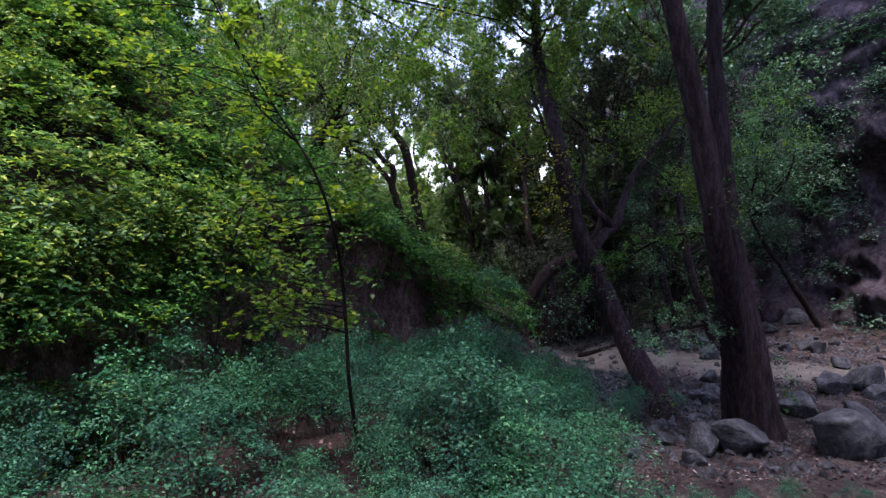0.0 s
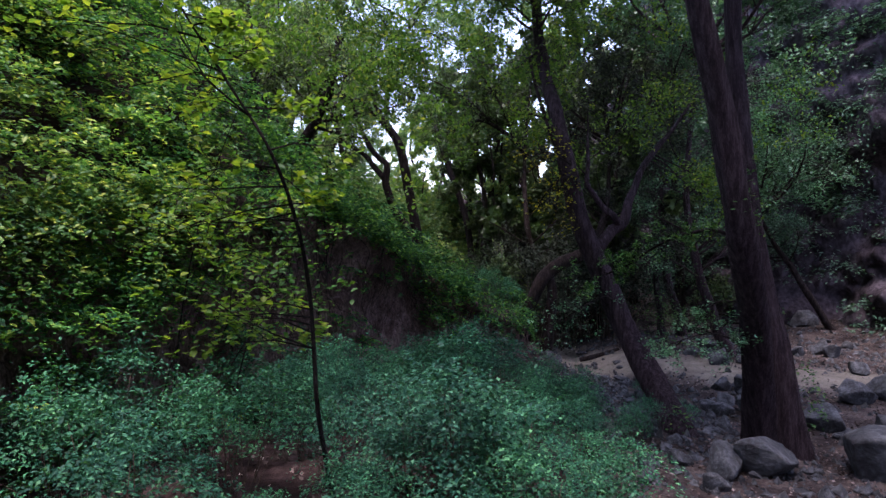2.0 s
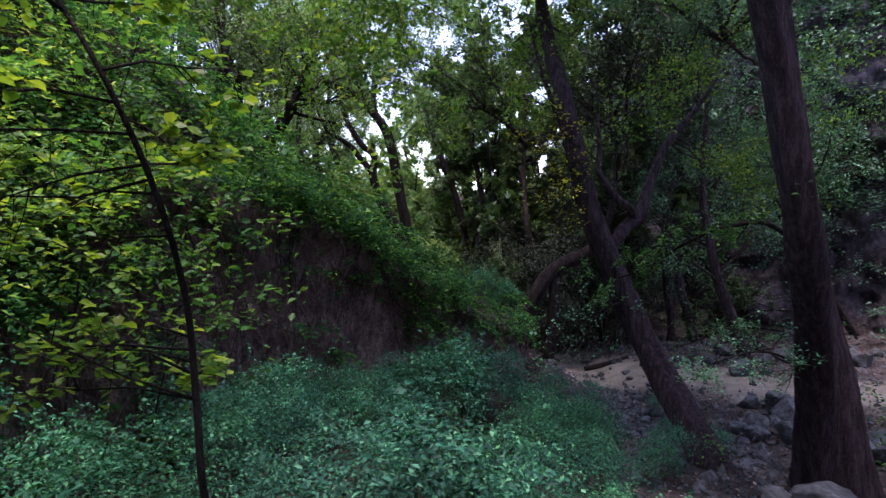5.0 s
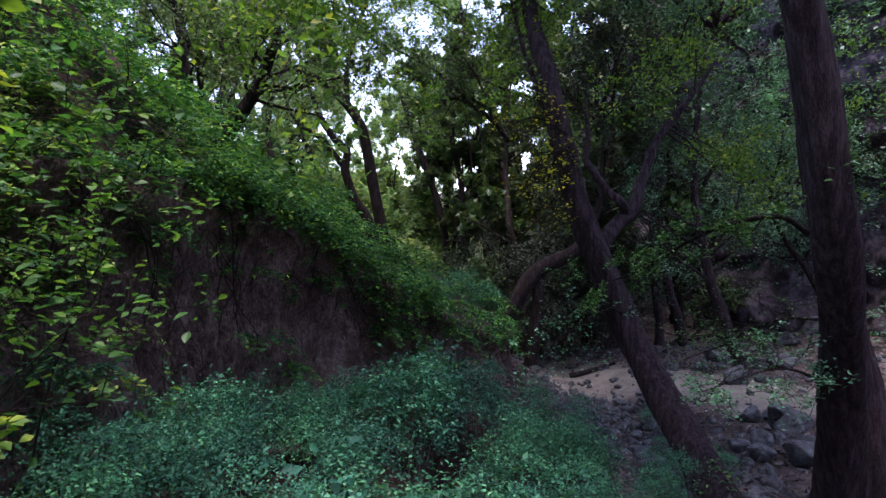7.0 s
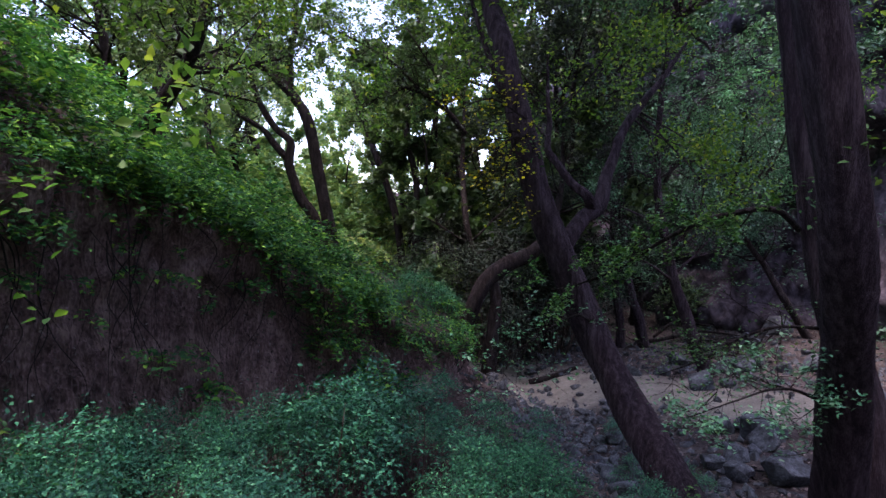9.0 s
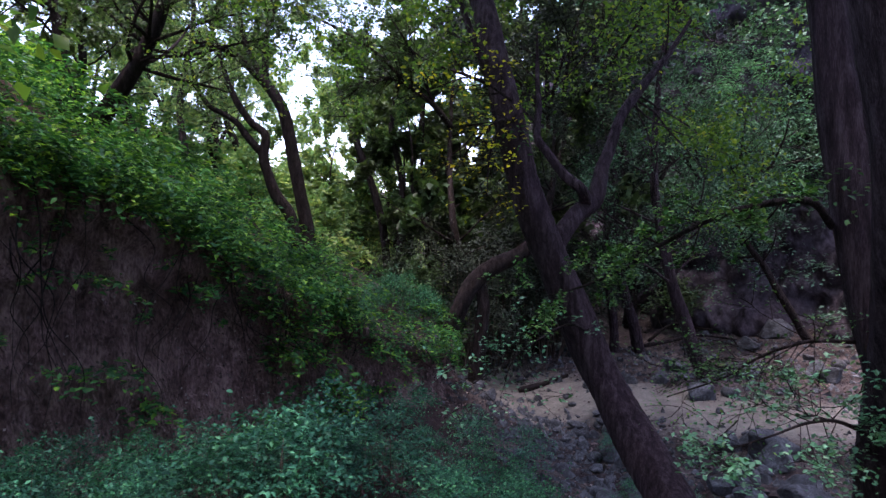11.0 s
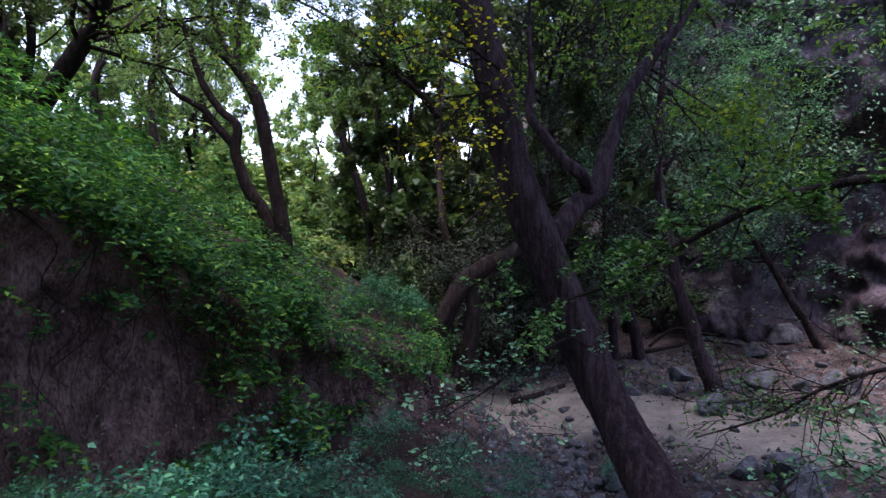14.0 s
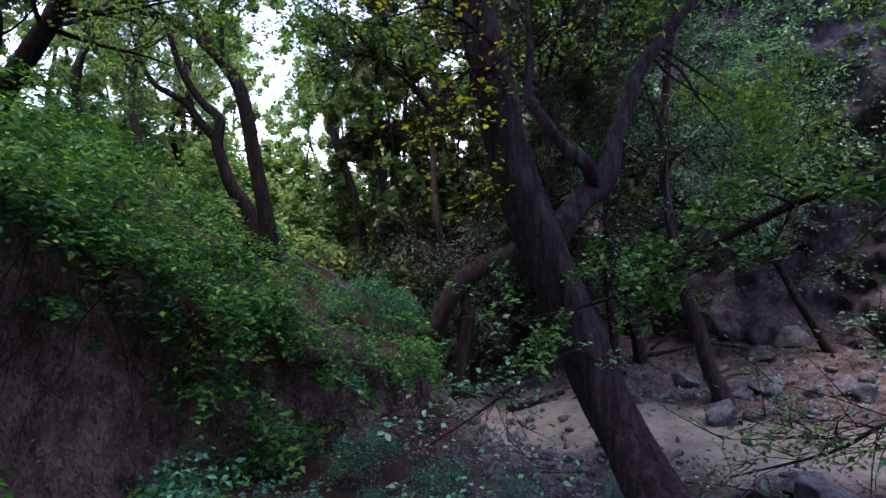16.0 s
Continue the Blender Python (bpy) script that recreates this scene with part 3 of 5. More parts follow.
def vine_cover():
    rng = np.random.default_rng(11)
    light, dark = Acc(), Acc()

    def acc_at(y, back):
        # Lit leaf tone on the near and upper bank, shaded tone elsewhere.
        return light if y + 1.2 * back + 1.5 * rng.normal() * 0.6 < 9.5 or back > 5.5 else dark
    s = spline(FOOT, 4)
    d = unit(np.gradient(s[:, :2], axis=0))
    out = np.stack([-d[:, 1], d[:, 0]], 1)
    ok = np.where((s[:, 1] > 3) & (s[:, 1] < 24))[0]
    run = np.r_[0, np.cumsum(np.hypot(*np.diff(s[:, :2], axis=0).T))]
    # mounds on the slope above the lip, coarser further up, with sprays standing out of them in tiers
    for total, box, lo, hi, gap, size, r0, r1, full, tiers in ((620, (-9, 4, 3, 23), 0.1, 4.8, 0.42, 0.1, 0.3, 0.58, 1.9, 3), (520, (-8, -2.6, 3, 12.5), 0.0, 4.8, 0.27, 0.082, 0.28, 0.52, 1.9, 4), (150, (-4.5, 0.8, 8.5, 16), -0.05, 1.3, 0.28, 0.1, 0.26, 0.5, 2.2, 4), (260, (-8.5, -3.4, 4.0, 9.5), -0.1, 3.2, 0.22, 0.082, 0.26, 0.48, 1.9, 3), (520, (-15, 0, 1, 25), 4.2, 10, 0.45, 0.13, 0.45, 0.9, 3.0, 2), (150, (-30, -6, 0, 30), 9.5, 24, 1.1, 0.26, 1.2, 2.2, 3.8, 1)):
        for x, y in spaced(rng, total, box, gap, lambda x, y: (lambda q: (q > lo) & (q < hi))(along(FOOT, x, y)[0])):
            if size < 0.2 and wave(x, y, 2.6, 12) + 0.5 * wave(x, y, 0.8, 13) < (-0.7 if y < 11 else -0.35):
                continue  # a dark gap
            if 11 < y < 24 and x > 1.3 - 0.1 * (y - 7.3) and size < 0.11 and rng.random() < 0.68:
                continue
            z, nrm = slope_at(x, y)
            r = rng.uniform(r0, r1)
            far = float(along(FOOT, np.array([x]), np.array([y]))[0][0])
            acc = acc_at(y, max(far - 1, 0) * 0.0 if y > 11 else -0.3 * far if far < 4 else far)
            z += (0 if size > 0.2 else 0.7 if y < 12 else 0.55) * max(0, wave(x, y, 2.3 if y < 12 else 3.4, 14) + 0.1) * float(smooth(-0.1, 0.5, far))
            dome(acc, rng, np.array([x, y, z]) + nrm * r * rng.uniform(-0.5, 0.0), nrm, r, int(full * (r / size) ** 2), size)
            for _ in range(tiers):
                way = np.array([nrm[0], nrm[1], 0]) + rng.normal(0, 0.45, 3) * (1, 1, 0)
                reach = r * rng.uniform(0.9, 2.3)
                shelf(acc, rng, np.array([x, y, z]) + nrm * r * rng.uniform(0.1, 0.75) + rng.normal(0, 0.3 * r, 3) * (1, 1, 0), way, reach, r * rng.uniform(0.5, 0.95), int(1.25 * (reach / size) ** 1.45) + 12, size * 1.05, rng.uniform(0.3, 0.8))
    # hanging over the lip
    for _ in range(980):
        i = np.searchsorted(run, rng.uniform(run[ok[0]], run[ok[-1]]))
        y = s[i, 1]
        wavy = 0.5 + 0.5 * math.sin(2.1 * run[i] + 1.5 * math.sin(0.9 * run[i]))
        drop = rng.uniform(0, 1) ** 1.7 * (0.35 if y > 15 else 0.2 + 1.1 * wavy ** 4 if y > 13 else (0.12 + 0.5 * wavy ** 2) if y > 11.2 else (0.3 + 0.8 * wavy ** 2) if y > 9.5 else 0.55 + 0.6 * wavy)
        p = np.array([*(s[i, :2] + out[i] * (rng.uniform(-0.45, 0.12) + 0.12 * drop)), s[i, 3] + rng.uniform(-0.1, 0.3) - drop])
        r = rng.uniform(0.14, 0.36)
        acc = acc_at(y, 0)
        if y > 15 and rng.random() < 0.88:
            continue
        if rng.random() < 0.4:
            clump(acc, rng, p, np.array([*out[i], 0.4]), r, int(55 * (r / 0.25) ** 1.7), 0.07, False, 0.5)
        else:
            shelf(acc, rng, p, np.array([*out[i], 0]) + rng.normal(0, 0.4, 3) * (1, 1, 0), rng.uniform(0.25, 0.75), rng.uniform(0.15, 0.4), int(rng.uniform(30, 60)), 0.095, rng.uniform(0.5, 1.3))
    # on the face: thick on the near bank, a few tufts on the bare earth
    n = 0
    while n < 480:
        i = np.searchsorted(run, rng.uniform(run[ok[0]], run[ok[-1]]))
        y = s[i, 1]
        if rng.random() < 0.88 * float(smooth(6.5, 11.0, y)):
            continue
        u = rng.uniform(0, 1) if rng.random() < 0.16 else rng.uniform(0.5, 1)
        # Low on the face, the shade is painted by the darker leaf colour.
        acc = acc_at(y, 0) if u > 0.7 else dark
        p = np.array([*(s[i, :2] + out[i] * (0.3 - 0.4 * u)), s[i, 2] + (s[i, 3] - s[i, 2]) * u])
        r = rng.uniform(0.22, 0.5) * (1 - 0.6 * float(smooth(8.5, 12.5, y)))
        if rng.random() < 0.4:
            clump(acc, rng, p, np.array([*out[i], 0.5]), r, int(70 * (r / 0.32) ** 1.8), 0.072, False, 0.5)
        else:
            shelf(acc, rng, p, np.array([*out[i], 0]) + rng.normal(0, 0.4, 3) * (1, 1, 0), r * rng.uniform(1.0, 2.2), r * 0.9, int(60 * (r / 0.32) ** 1.5) + 8, 0.078, rng.uniform(0.3, 0.9))
        n += 1
    tagged(new("vine_cover", light.mesh("vine_cover", M_IVY)), "dense trailing vines covering the steep bank, lit tone put into their yellow-green", "vines", kind="stuff")
    tagged(new("lip_vines", dark.mesh("lip_vines", M_SHADEVINE)), "bank vines on the lip and face, shade put into a darker leaf colour", "vines", kind="stuff")


vine_cover()


def vine_stems():
    """Pale dead vine stems that loop out of the leaves of the near bank."""
    rng = np.random.default_rng(18)
    for x, y in spaced(rng, 16, (-6.2, -2.2, 5.5, 13), 0.6, lambda x, y: (lambda q: (q > 0.1) & (q < 2.6))(along(FOOT, x, y)[0])):
        z, nrm = slope_at(x, y)
        p = [np.array([x, y, z]) + nrm * 0.25]
        way = unit(np.array([nrm[0], nrm[1], -0.1]) + rng.normal(0, 0.5, 3))
        for _ in range(5):
            way = unit(way + rng.normal(0, 0.35, 3) + (0, 0, -0.22))
            p.append(p[-1] + way * rng.uniform(0.1, 0.22))
        q = spline(np.hstack([np.array(p), np.linspace(0.008, 0.003, 6)[:, None]]), 5)
        a = Acc()
        tube(a, q[:, :3], q[:, 3], 5, 0.06, rng)
        tagged(new("vine_stem", a.mesh("vine_stem", M_TWIG)), "thin pale dead vine stem looping out of the leaves", "vine stem", "dead vine stems")


vine_stems()


# ---- trees ----
def make_tree(name, label, stems, material, leafmat, seed, crown, size=0.075, near=True, group="", sides=14, lumps=0.07, flare=0.5, kids=4, high=0.2, top=None):
    """stems: lists of (x, y, z, radius). crown: (from which part of each stem, branches per stem, length, forks,
    leaves).
    top: (stems that bear it, limbs, length, leaves, size) of a spreading high crown, added to shade what lies below."""
    rng = np.random.default_rng(seed)
    base = np.array(stems[0][0][:3])
    t = thing(name, label, "tree", group, tuple(base))
    twigs, limbs = [], Acc()
    for k, st in enumerate(stems):
        s = spline(np.array(st, float), 16 if sides > 20 else 8)
        a = Acc()
        tube(a, s[:, :3] - base, s[:, 3], sides, lumps, rng, flare if k == 0 else 0)
        part("trunk" if k == 0 else "limb", a, material, t)
        lo, count, length, level, _ = crown
        count = count if k == 0 or isinstance(count, int) else count[1]
        count = count if isinstance(count, int) else count[0]
        for _ in range(count):
            u = rng.uniform(lo if st[0][2] < base[2] + 0.8 else high, 1)
            i = min(int(u * (len(s) - 1)), len(s) - 2)
            w = unit(s[i + 1, :3] - s[i, :3])
            o = rng.normal(0, 1, 3)
            o = unit(o - w * (o @ w))
            branch(limbs, rng, s[i, :3] - base, w * 0.5 + o, length * rng.uniform(0.6, 1.15), s[i, 3] * 0.3, level, twigs, 0.2, kids)
    if limbs.n:
        tagged(part("branchwork", limbs, material, t), kind="stuff")
    if twigs:
        lv = Acc()
        leaves(lv, on_twigs(twigs, rng, crown[4], 0.11), size, rng, 0.75, near=near)
        tagged(part("crown", lv, leafmat, t), kind="stuff")
    # Added canopy, mostly above the view, that keeps skylight off the floor.
    if top:
        twigs, limbs, lv = [], Acc(), Acc()
        for st in stems[:top[0]]:
            for k in range(top[1]):
                a = 6.283 * (k + rng.uniform(0.2, 0.8)) / top[1]
                branch(limbs, rng, np.array(st[-1][:3]) - base, (math.cos(a), math.sin(a), rng.uniform(0.2, 0.9)), top[2] * rng.uniform(0.7, 1.15), 0.07, 2, twigs, 0.25, 5)
        leaves(lv, on_twigs(twigs, rng, top[3], 0.16), top[4], rng, 0.9, near=False)
        tagged(part("added_branchwork", limbs, material, t), kind="stuff")
        tagged(part("high_crown", lv, leafmat, t), kind="stuff")
    return t


make_tree("alder", "tall forked alder with grey-brown bark growing among boulders",
          [[(5.26, 10.42, -0.1, 0.31), (5.11, 10.25, 0.6, 0.255), (4.93, 9.97, 1.5, 0.22), (4.72, 9.68, 2.2, 0.205), (4.36, 9.25, 3.1, 0.19), (4.1, 9.02, 4, 0.18), (3.9, 8.95, 5, 0.17), (3.65, 8.85, 6, 0.155), (3.3, 8.8, 7.5, 0.13), (3.1, 8.9, 9.5, 0.11), (3.2, 9.1, 11.5, 0.09)],
           [(5.58, 10.18, -0.1, 0.31), (5.5, 10.2, 0.6, 0.25), (5.38, 10.25, 1.5, 0.205), (5.2, 10.48, 3, 0.18), (5.04, 10.68, 5, 0.16), (4.95, 10.8, 7, 0.13), (5.1, 11, 10, 0.11), (5.6, 11.6, 12, 0.09)]],
          M_BARK, M_ALDER, 21, (0.8, 16, 2.3, 2, 15000), 0.085, False, sides=30, lumps=0.11, top=(2, 10, 6.0, 42000, 0.2))
make_tree("leaning_alder", "leaning alder with dark ridged bark and a forked limb",
          [[(4.36, 11.2, -0.3, 0.319), (4.22, 11.6, 0.3, 0.255), (4.03, 12.2, 0.9, 0.235), (3.83, 12.65, 1.5, 0.225), (3.64, 12.85, 2.0, 0.218), (3.22, 12.85, 3.0, 0.205), (2.9, 12.85, 3.8, 0.19), (2.72, 13.0, 4.67, 0.183), (2.5, 13.4, 6.1, 0.153), (2.36, 13.9, 7.16, 0.136), (2.3, 14.6, 8.6, 0.115), (2.4, 15, 10.2, 0.1), (2.9, 15.4, 12.2, 0.08)],
           [(3.12, 12.86, 3.05, 0.12), (3.34, 13.0, 3.36, 0.12), (3.6, 13.15, 3.65, 0.119), (3.87, 13.26, 3.85, 0.112), (4.02, 13.39, 4.26, 0.0875), (4.19, 13.52, 4.57, 0.0775), (4.4, 13.64, 5.02, 0.0688), (4.77, 13.75, 5.48, 0.0562), (5.12, 13.85, 5.87, 0.0438), (5.6, 14, 6.5, 0.025)],
           [(3.75, 13.2, 3.76, 0.075), (3.6, 13.0, 3.95, 0.0688), (3.41, 13.07, 4.13, 0.0625), (3.23, 13.24, 4.45, 0.0562), (3.15, 13.4, 4.68, 0.05), (3.22, 13.54, 5.11, 0.04), (3.24, 13.69, 5.51, 0.0312), (3.3, 13.9, 6.2, 0.015)],
           [(2.62, 13.0, 5.0, 0.06), (2.45, 13.4, 5.6, 0.05), (2.2, 13.8, 6.6, 0.035), (2.0, 14.0, 7.6, 0.02)]],
          M_BARK, M_ALDER, 22, (0.78, (26, 6), 2.1, 2, 22000), 0.08, False, high=0.62, sides=28, lumps=0.1, top=(1, 12, 6.5, 26000, 0.2))
make_tree("forked_tree", "slender forked trees with dark trunks on top of the bank",
          [[(-0.66, 22.5, 2.2, 0.23), (-0.7, 22.5, 3.0, 0.207), (-0.77, 22.52, 3.65, 0.189), (-0.94, 22.54, 4.6, 0.177), (-1.14, 22.57, 5.69, 0.171), (-1.24, 22.58, 6.24, 0.171), (-1.44, 22.6, 7.06, 0.159), (-1.77, 22.64, 7.61, 0.146), (-2.18, 22.69, 8.08, 0.122), (-2.72, 22.76, 8.56, 0.104), (-3.26, 22.83, 8.84, 0.0854), (-4.07, 22.93, 9.0, 0.061)],
           [(-1.9, 22.65, 7.75, 0.11), (-2.2, 22.7, 8.3, 0.0915), (-2.52, 22.73, 9.11, 0.0732), (-2.7, 22.8, 10.5, 0.0366)],
           [(-1.9, 22.65, 7.7, 0.104), (-1.91, 22.65, 8.7, 0.0854), (-1.84, 22.64, 9.24, 0.0732), (-1.7, 22.6, 10.6, 0.0366)],
           [(-1.0, 22.35, 2.3, 0.2), (-1.05, 22.35, 3.2, 0.183), (-1.2, 22.37, 4.11, 0.165), (-1.6, 22.42, 4.72, 0.152), (-1.8, 22.45, 5.26, 0.14), (-1.93, 22.46, 5.73, 0.134), (-1.89, 22.46, 6.33, 0.11), (-2.26, 22.5, 6.67, 0.0976), (-2.6, 22.54, 7.14, 0.0915), (-2.86, 22.58, 7.68, 0.0793), (-3.06, 22.6, 8.35, 0.0671), (-3.39, 22.64, 9.4, 0.0427)],
           [(-1.95, 22.47, 5.8, 0.104), (-2.4, 22.52, 6.33, 0.0976), (-2.66, 22.55, 6.67, 0.0854), (-3.06, 22.6, 6.94, 0.0732), (-3.4, 22.65, 7.14, 0.061), (-3.73, 22.69, 7.68, 0.0488), (-4.0, 22.72, 8.6, 0.0305)],
           [(-1.84, 22.64, 9.24, 0.07), (-1.3, 22.4, 10.8, 0.06), (-0.4, 22.2, 12.2, 0.04), (0.8, 22, 13, 0.02)],
           [(-3.39, 22.64, 9.4, 0.05), (-3.8, 22.5, 11, 0.04), (-4.4, 22.4, 12.6, 0.02)]],
          M_DARKBARK, M_FAR, 23, (0.85, (7, 5), 2.6, 2, 19000), 0.085, False, high=0.55)
make_tree("slender_tree", "slender dark leaning tree trunk behind the bank",
          [[(-3.84, 31.68, 3.4, 0.2), (-4.02, 31.7, 5.03, 0.19), (-4.38, 31.75, 6.57, 0.17), (-4.82, 31.8, 7.89, 0.15), (-5.14, 31.84, 8.65, 0.12), (-5.5, 32, 11, 0.07)]],
          M_DARKBARK, M_FAR, 24, (0.72, 9, 2.6, 2, 5000), 0.1, False)
make_tree("slender_tree", "slender dark leaning tree in the far woods",
          [[(1.7, 28.5, 1.0, 0.17), (1.3, 29, 4.5, 0.15), (0.53, 29.5, 7, 0.14), (0.14, 30.2, 8.2, 0.12), (-0.6, 31, 10.5, 0.07)]],
          M_DARKBARK, M_FAR, 25, (0.72, 9, 2.6, 2, 5000), 0.1, False)
for k, (x, y) in enumerate([(-5.2, 26.4), (1.9, 28.2), (-8.5, 30)]):
    make_tree("tall_alder", "tall thin alder with a high open crown",
              [[(x, y, lay(x, y) - 0.3, 0.15), (x + 0.2, y, 5.5, 0.13), (x - 0.2, y + 0.2, 8, 0.11), (x + 0.3, y, 11, 0.08), (x + 0.1, y, 14, 0.03)]],
              M_DARKBARK, M_FAR, 36 + k, (0.72, 18, 3.0, 2, 9000), 0.12, False, "tall alders behind the bank", kids=3)
make_tree("oak", "dark evergreen oak with a thick leaning limb",
          [[(-5.2, 18.6, 4.9, 0.24), (-4.6, 18.5, 5.5, 0.2), (-4.05, 18.4, 6.31, 0.17), (-3.77, 18.36, 6.73, 0.16), (-3.49, 18.32, 7.2, 0.15), (-3.1, 18.3, 8.2, 0.12), (-2.9, 18.3, 9.5, 0.07)],
           [(-5.1, 18.7, 5.2, 0.16), (-5.3, 19, 6.6, 0.13), (-5.6, 19.2, 8.2, 0.1), (-6, 19.4, 10, 0.05)]],
          M_DARKBARK, M_OAK, 26, (0.5, 16, 2.8, 2, 26000), 0.085, False)
make_tree("arched_tree", "dark tree with an arched trunk at the foot of the bank",
          [[(2.85, 21.5, -0.5, 0.25), (2.98, 21.4, 0.8, 0.22), (3.25, 21.3, 1.6, 0.22), (3.63, 21.3, 2.3, 0.23), (4.25, 21.3, 2.8, 0.23), (4.88, 21.3, 3.1, 0.2), (5.5, 21.5, 3.7, 0.14), (6.0, 22, 5, 0.09), (6.2, 22.4, 7, 0.04)],
           [(3.67, 21.4, -0.5, 0.21), (3.84, 21.3, 1.05, 0.18), (3.91, 21.3, 1.8, 0.17), (3.8, 21.3, 2.35, 0.15)]],
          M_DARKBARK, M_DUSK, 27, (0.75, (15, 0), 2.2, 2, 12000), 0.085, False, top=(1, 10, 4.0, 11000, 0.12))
make_tree("young_alder", "leaning alder trunk rising from the stony flat",
          [[(9.2, 19.65, -0.3, 0.24), (9.1, 19.6, 0.1, 0.19), (8.81, 19.6, 0.7, 0.165), (8.61, 19.6, 1.4, 0.155), (8.38, 19.6, 2.0, 0.145), (8.22, 19.6, 2.5, 0.135), (8.05, 19.6, 3.3, 0.125), (7.9, 19.8, 5, 0.1), (8.3, 20.2, 8, 0.07), (8.8, 20.4, 9.5, 0.06)]],
          M_BARK, M_BRUSH, 28, (0.5, 16, 2.4, 2, 7000), 0.09, False, top=(1, 10, 5.0, 16000, 0.17))
make_tree("young_alder", "thin leaning trunk beside the path",
          [[(9.8, 24.7, -0.4, 0.2), (9.45, 24.4, 0.8, 0.17), (9.0, 24.2, 2, 0.15), (8.7, 24.0, 4, 0.12), (8.6, 24, 7, 0.06)]],
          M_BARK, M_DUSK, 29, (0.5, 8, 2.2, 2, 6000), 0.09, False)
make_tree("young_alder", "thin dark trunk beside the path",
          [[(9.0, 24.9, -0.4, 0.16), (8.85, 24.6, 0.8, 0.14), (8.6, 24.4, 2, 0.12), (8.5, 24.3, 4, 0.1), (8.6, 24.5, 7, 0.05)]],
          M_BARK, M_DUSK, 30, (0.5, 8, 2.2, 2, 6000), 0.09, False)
make_tree("leaning_tree", "thin dark trunk leaning out from the canyon wall",
          [[(15.6, 23.5, -0.1, 0.17), (15.03, 23.6, 0.2, 0.14), (14.5, 23.6, 1.02, 0.125), (13.96, 23.6, 1.83, 0.115), (13.45, 23.6, 2.68, 0.1), (12.95, 23.6, 3.3, 0.09), (12.3, 23.7, 4.6, 0.06)]],
          M_DARKBARK, M_BRUSH, 31, (0.6, 8, 1.8, 2, 4500), 0.09, False, top=(1, 8, 3.2, 5000, 0.11))


def spray(name, label, lines, mat, count, size, seed, spread=1.0, lo=0.15):
    """A leafy side limb that reaches out from a tree, its leaves in level layers."""
    rng = np.random.default_rng(seed)
    base = np.array(lines[0][0][:3])
    t = thing(name, label, "branch", "", tuple(base))
    twigs, wood = [], Acc()
    for k, ln in enumerate(lines):
        s = spline(np.array(ln, float), 7)
        a = Acc()
        tube(a, s[:, :3] - base, s[:, 3], 8, 0.05, rng)
        part("limb", a, M_DARKBARK, t)
        for _ in range(26):
            u = rng.uniform(lo, 1)
            i = min(int(u * (len(s) - 1)), len(s) - 2)
            w = unit(s[i + 1, :3] - s[i, :3])
            o = rng.normal(0, 1, 3) * (1, 1, 0.35)
            o = unit(o - w * (o @ w))
            branch(wood, rng, s[i, :3] - base, w * 0.8 + o, spread * rng.uniform(0.35, 0.8), s[i, 3] * 0.4, 1, twigs, 0.0, 4, 4)
    tagged(part("twigwork", wood, M_DARKBARK, t), kind="stuff")
    lv = Acc()
    leaves(lv, on_twigs(twigs, rng, count, 0.04 * spread), size, rng, 1.5, near=spread < 1.5)
    tagged(part("leafage", lv, mat, t), kind="stuff")
    return t


def sapling():
    """A thin stem with level layers of broad leaves."""
    rng = np.random.default_rng(32)
    base = np.array((-0.75, 6.1, 0.6))
    t = thing("maple_sapling", "thin dark maple sapling with broad yellow-green leaves", "tree", "", tuple(base))
    st = spline([(-0.75, 6.1, 0.6, 0.0231), (-0.85, 5.9, 1.4, 0.0204), (-0.9, 5.7, 2.0, 0.019), (-0.92, 5.65, 2.5, 0.0177), (-0.95, 5.6, 3, 0.0163), (-1.0, 5.4, 3.5, 0.0143), (-1.14, 5.2, 4, 0.0122), (-1.45, 5.2, 4.5, 0.00952), (-1.8, 5.1, 5.1, 0.0068), (-2.1, 5.0, 5.7, 0.00408)], 8)
    a = Acc()
    tube(a, st[:, :3] - base, st[:, 3], 8, 0.05, rng, 0.3)
    part("trunk", a, M_DARKBARK, t)
    wood, lv, twigs = Acc(), Acc(), []
    for k in range(34):
        u = rng.uniform(0.3, 1)
        i = int(u * (len(st) - 2))
        ang = rng.uniform(0, 6.28) if k % 3 else rng.uniform(2.2, 3.9)
        reach = rng.uniform(0.6, 1.35) * (0.42 if math.cos(ang) > 0 else 1)
        branch(wood, rng, st[i, :3] - base, (math.cos(ang), math.sin(ang) * 0.8 + 0.1, rng.uniform(-0.05, 0.4)), reach, 0.009, 1, twigs, -0.12, 5, 4)
    tagged(part("twigwork", wood, M_DARKBARK, t), kind="stuff")
    leaves(lv, on_twigs(twigs, rng, 1900, 0.03), 0.07, rng, 1.7, near=True, wide=0.75)
    tagged(part("leafage", lv, M_SAPLING, t), kind="stuff")


sapling()


def hazel(at, lean, top, count, size, seed):
    """One arching shoot with broad leaves in layers."""
    x, y = at
    z = lay(x, y)
    line = [(x + lean[0] * u * u, y + lean[1] * u * u, z - 0.1 + (top - z + 0.1) * (u - 0.12 * u * u) / 0.88, 0.013 - 0.01 * u) for u in (0, 0.2, 0.4, 0.6, 0.8, 1)]
    spray("hazel_shoot", "arching hazel shoot with broad green leaves beside the bank", [line], M_HAZEL, count, size, seed, 1.15, 0.58)


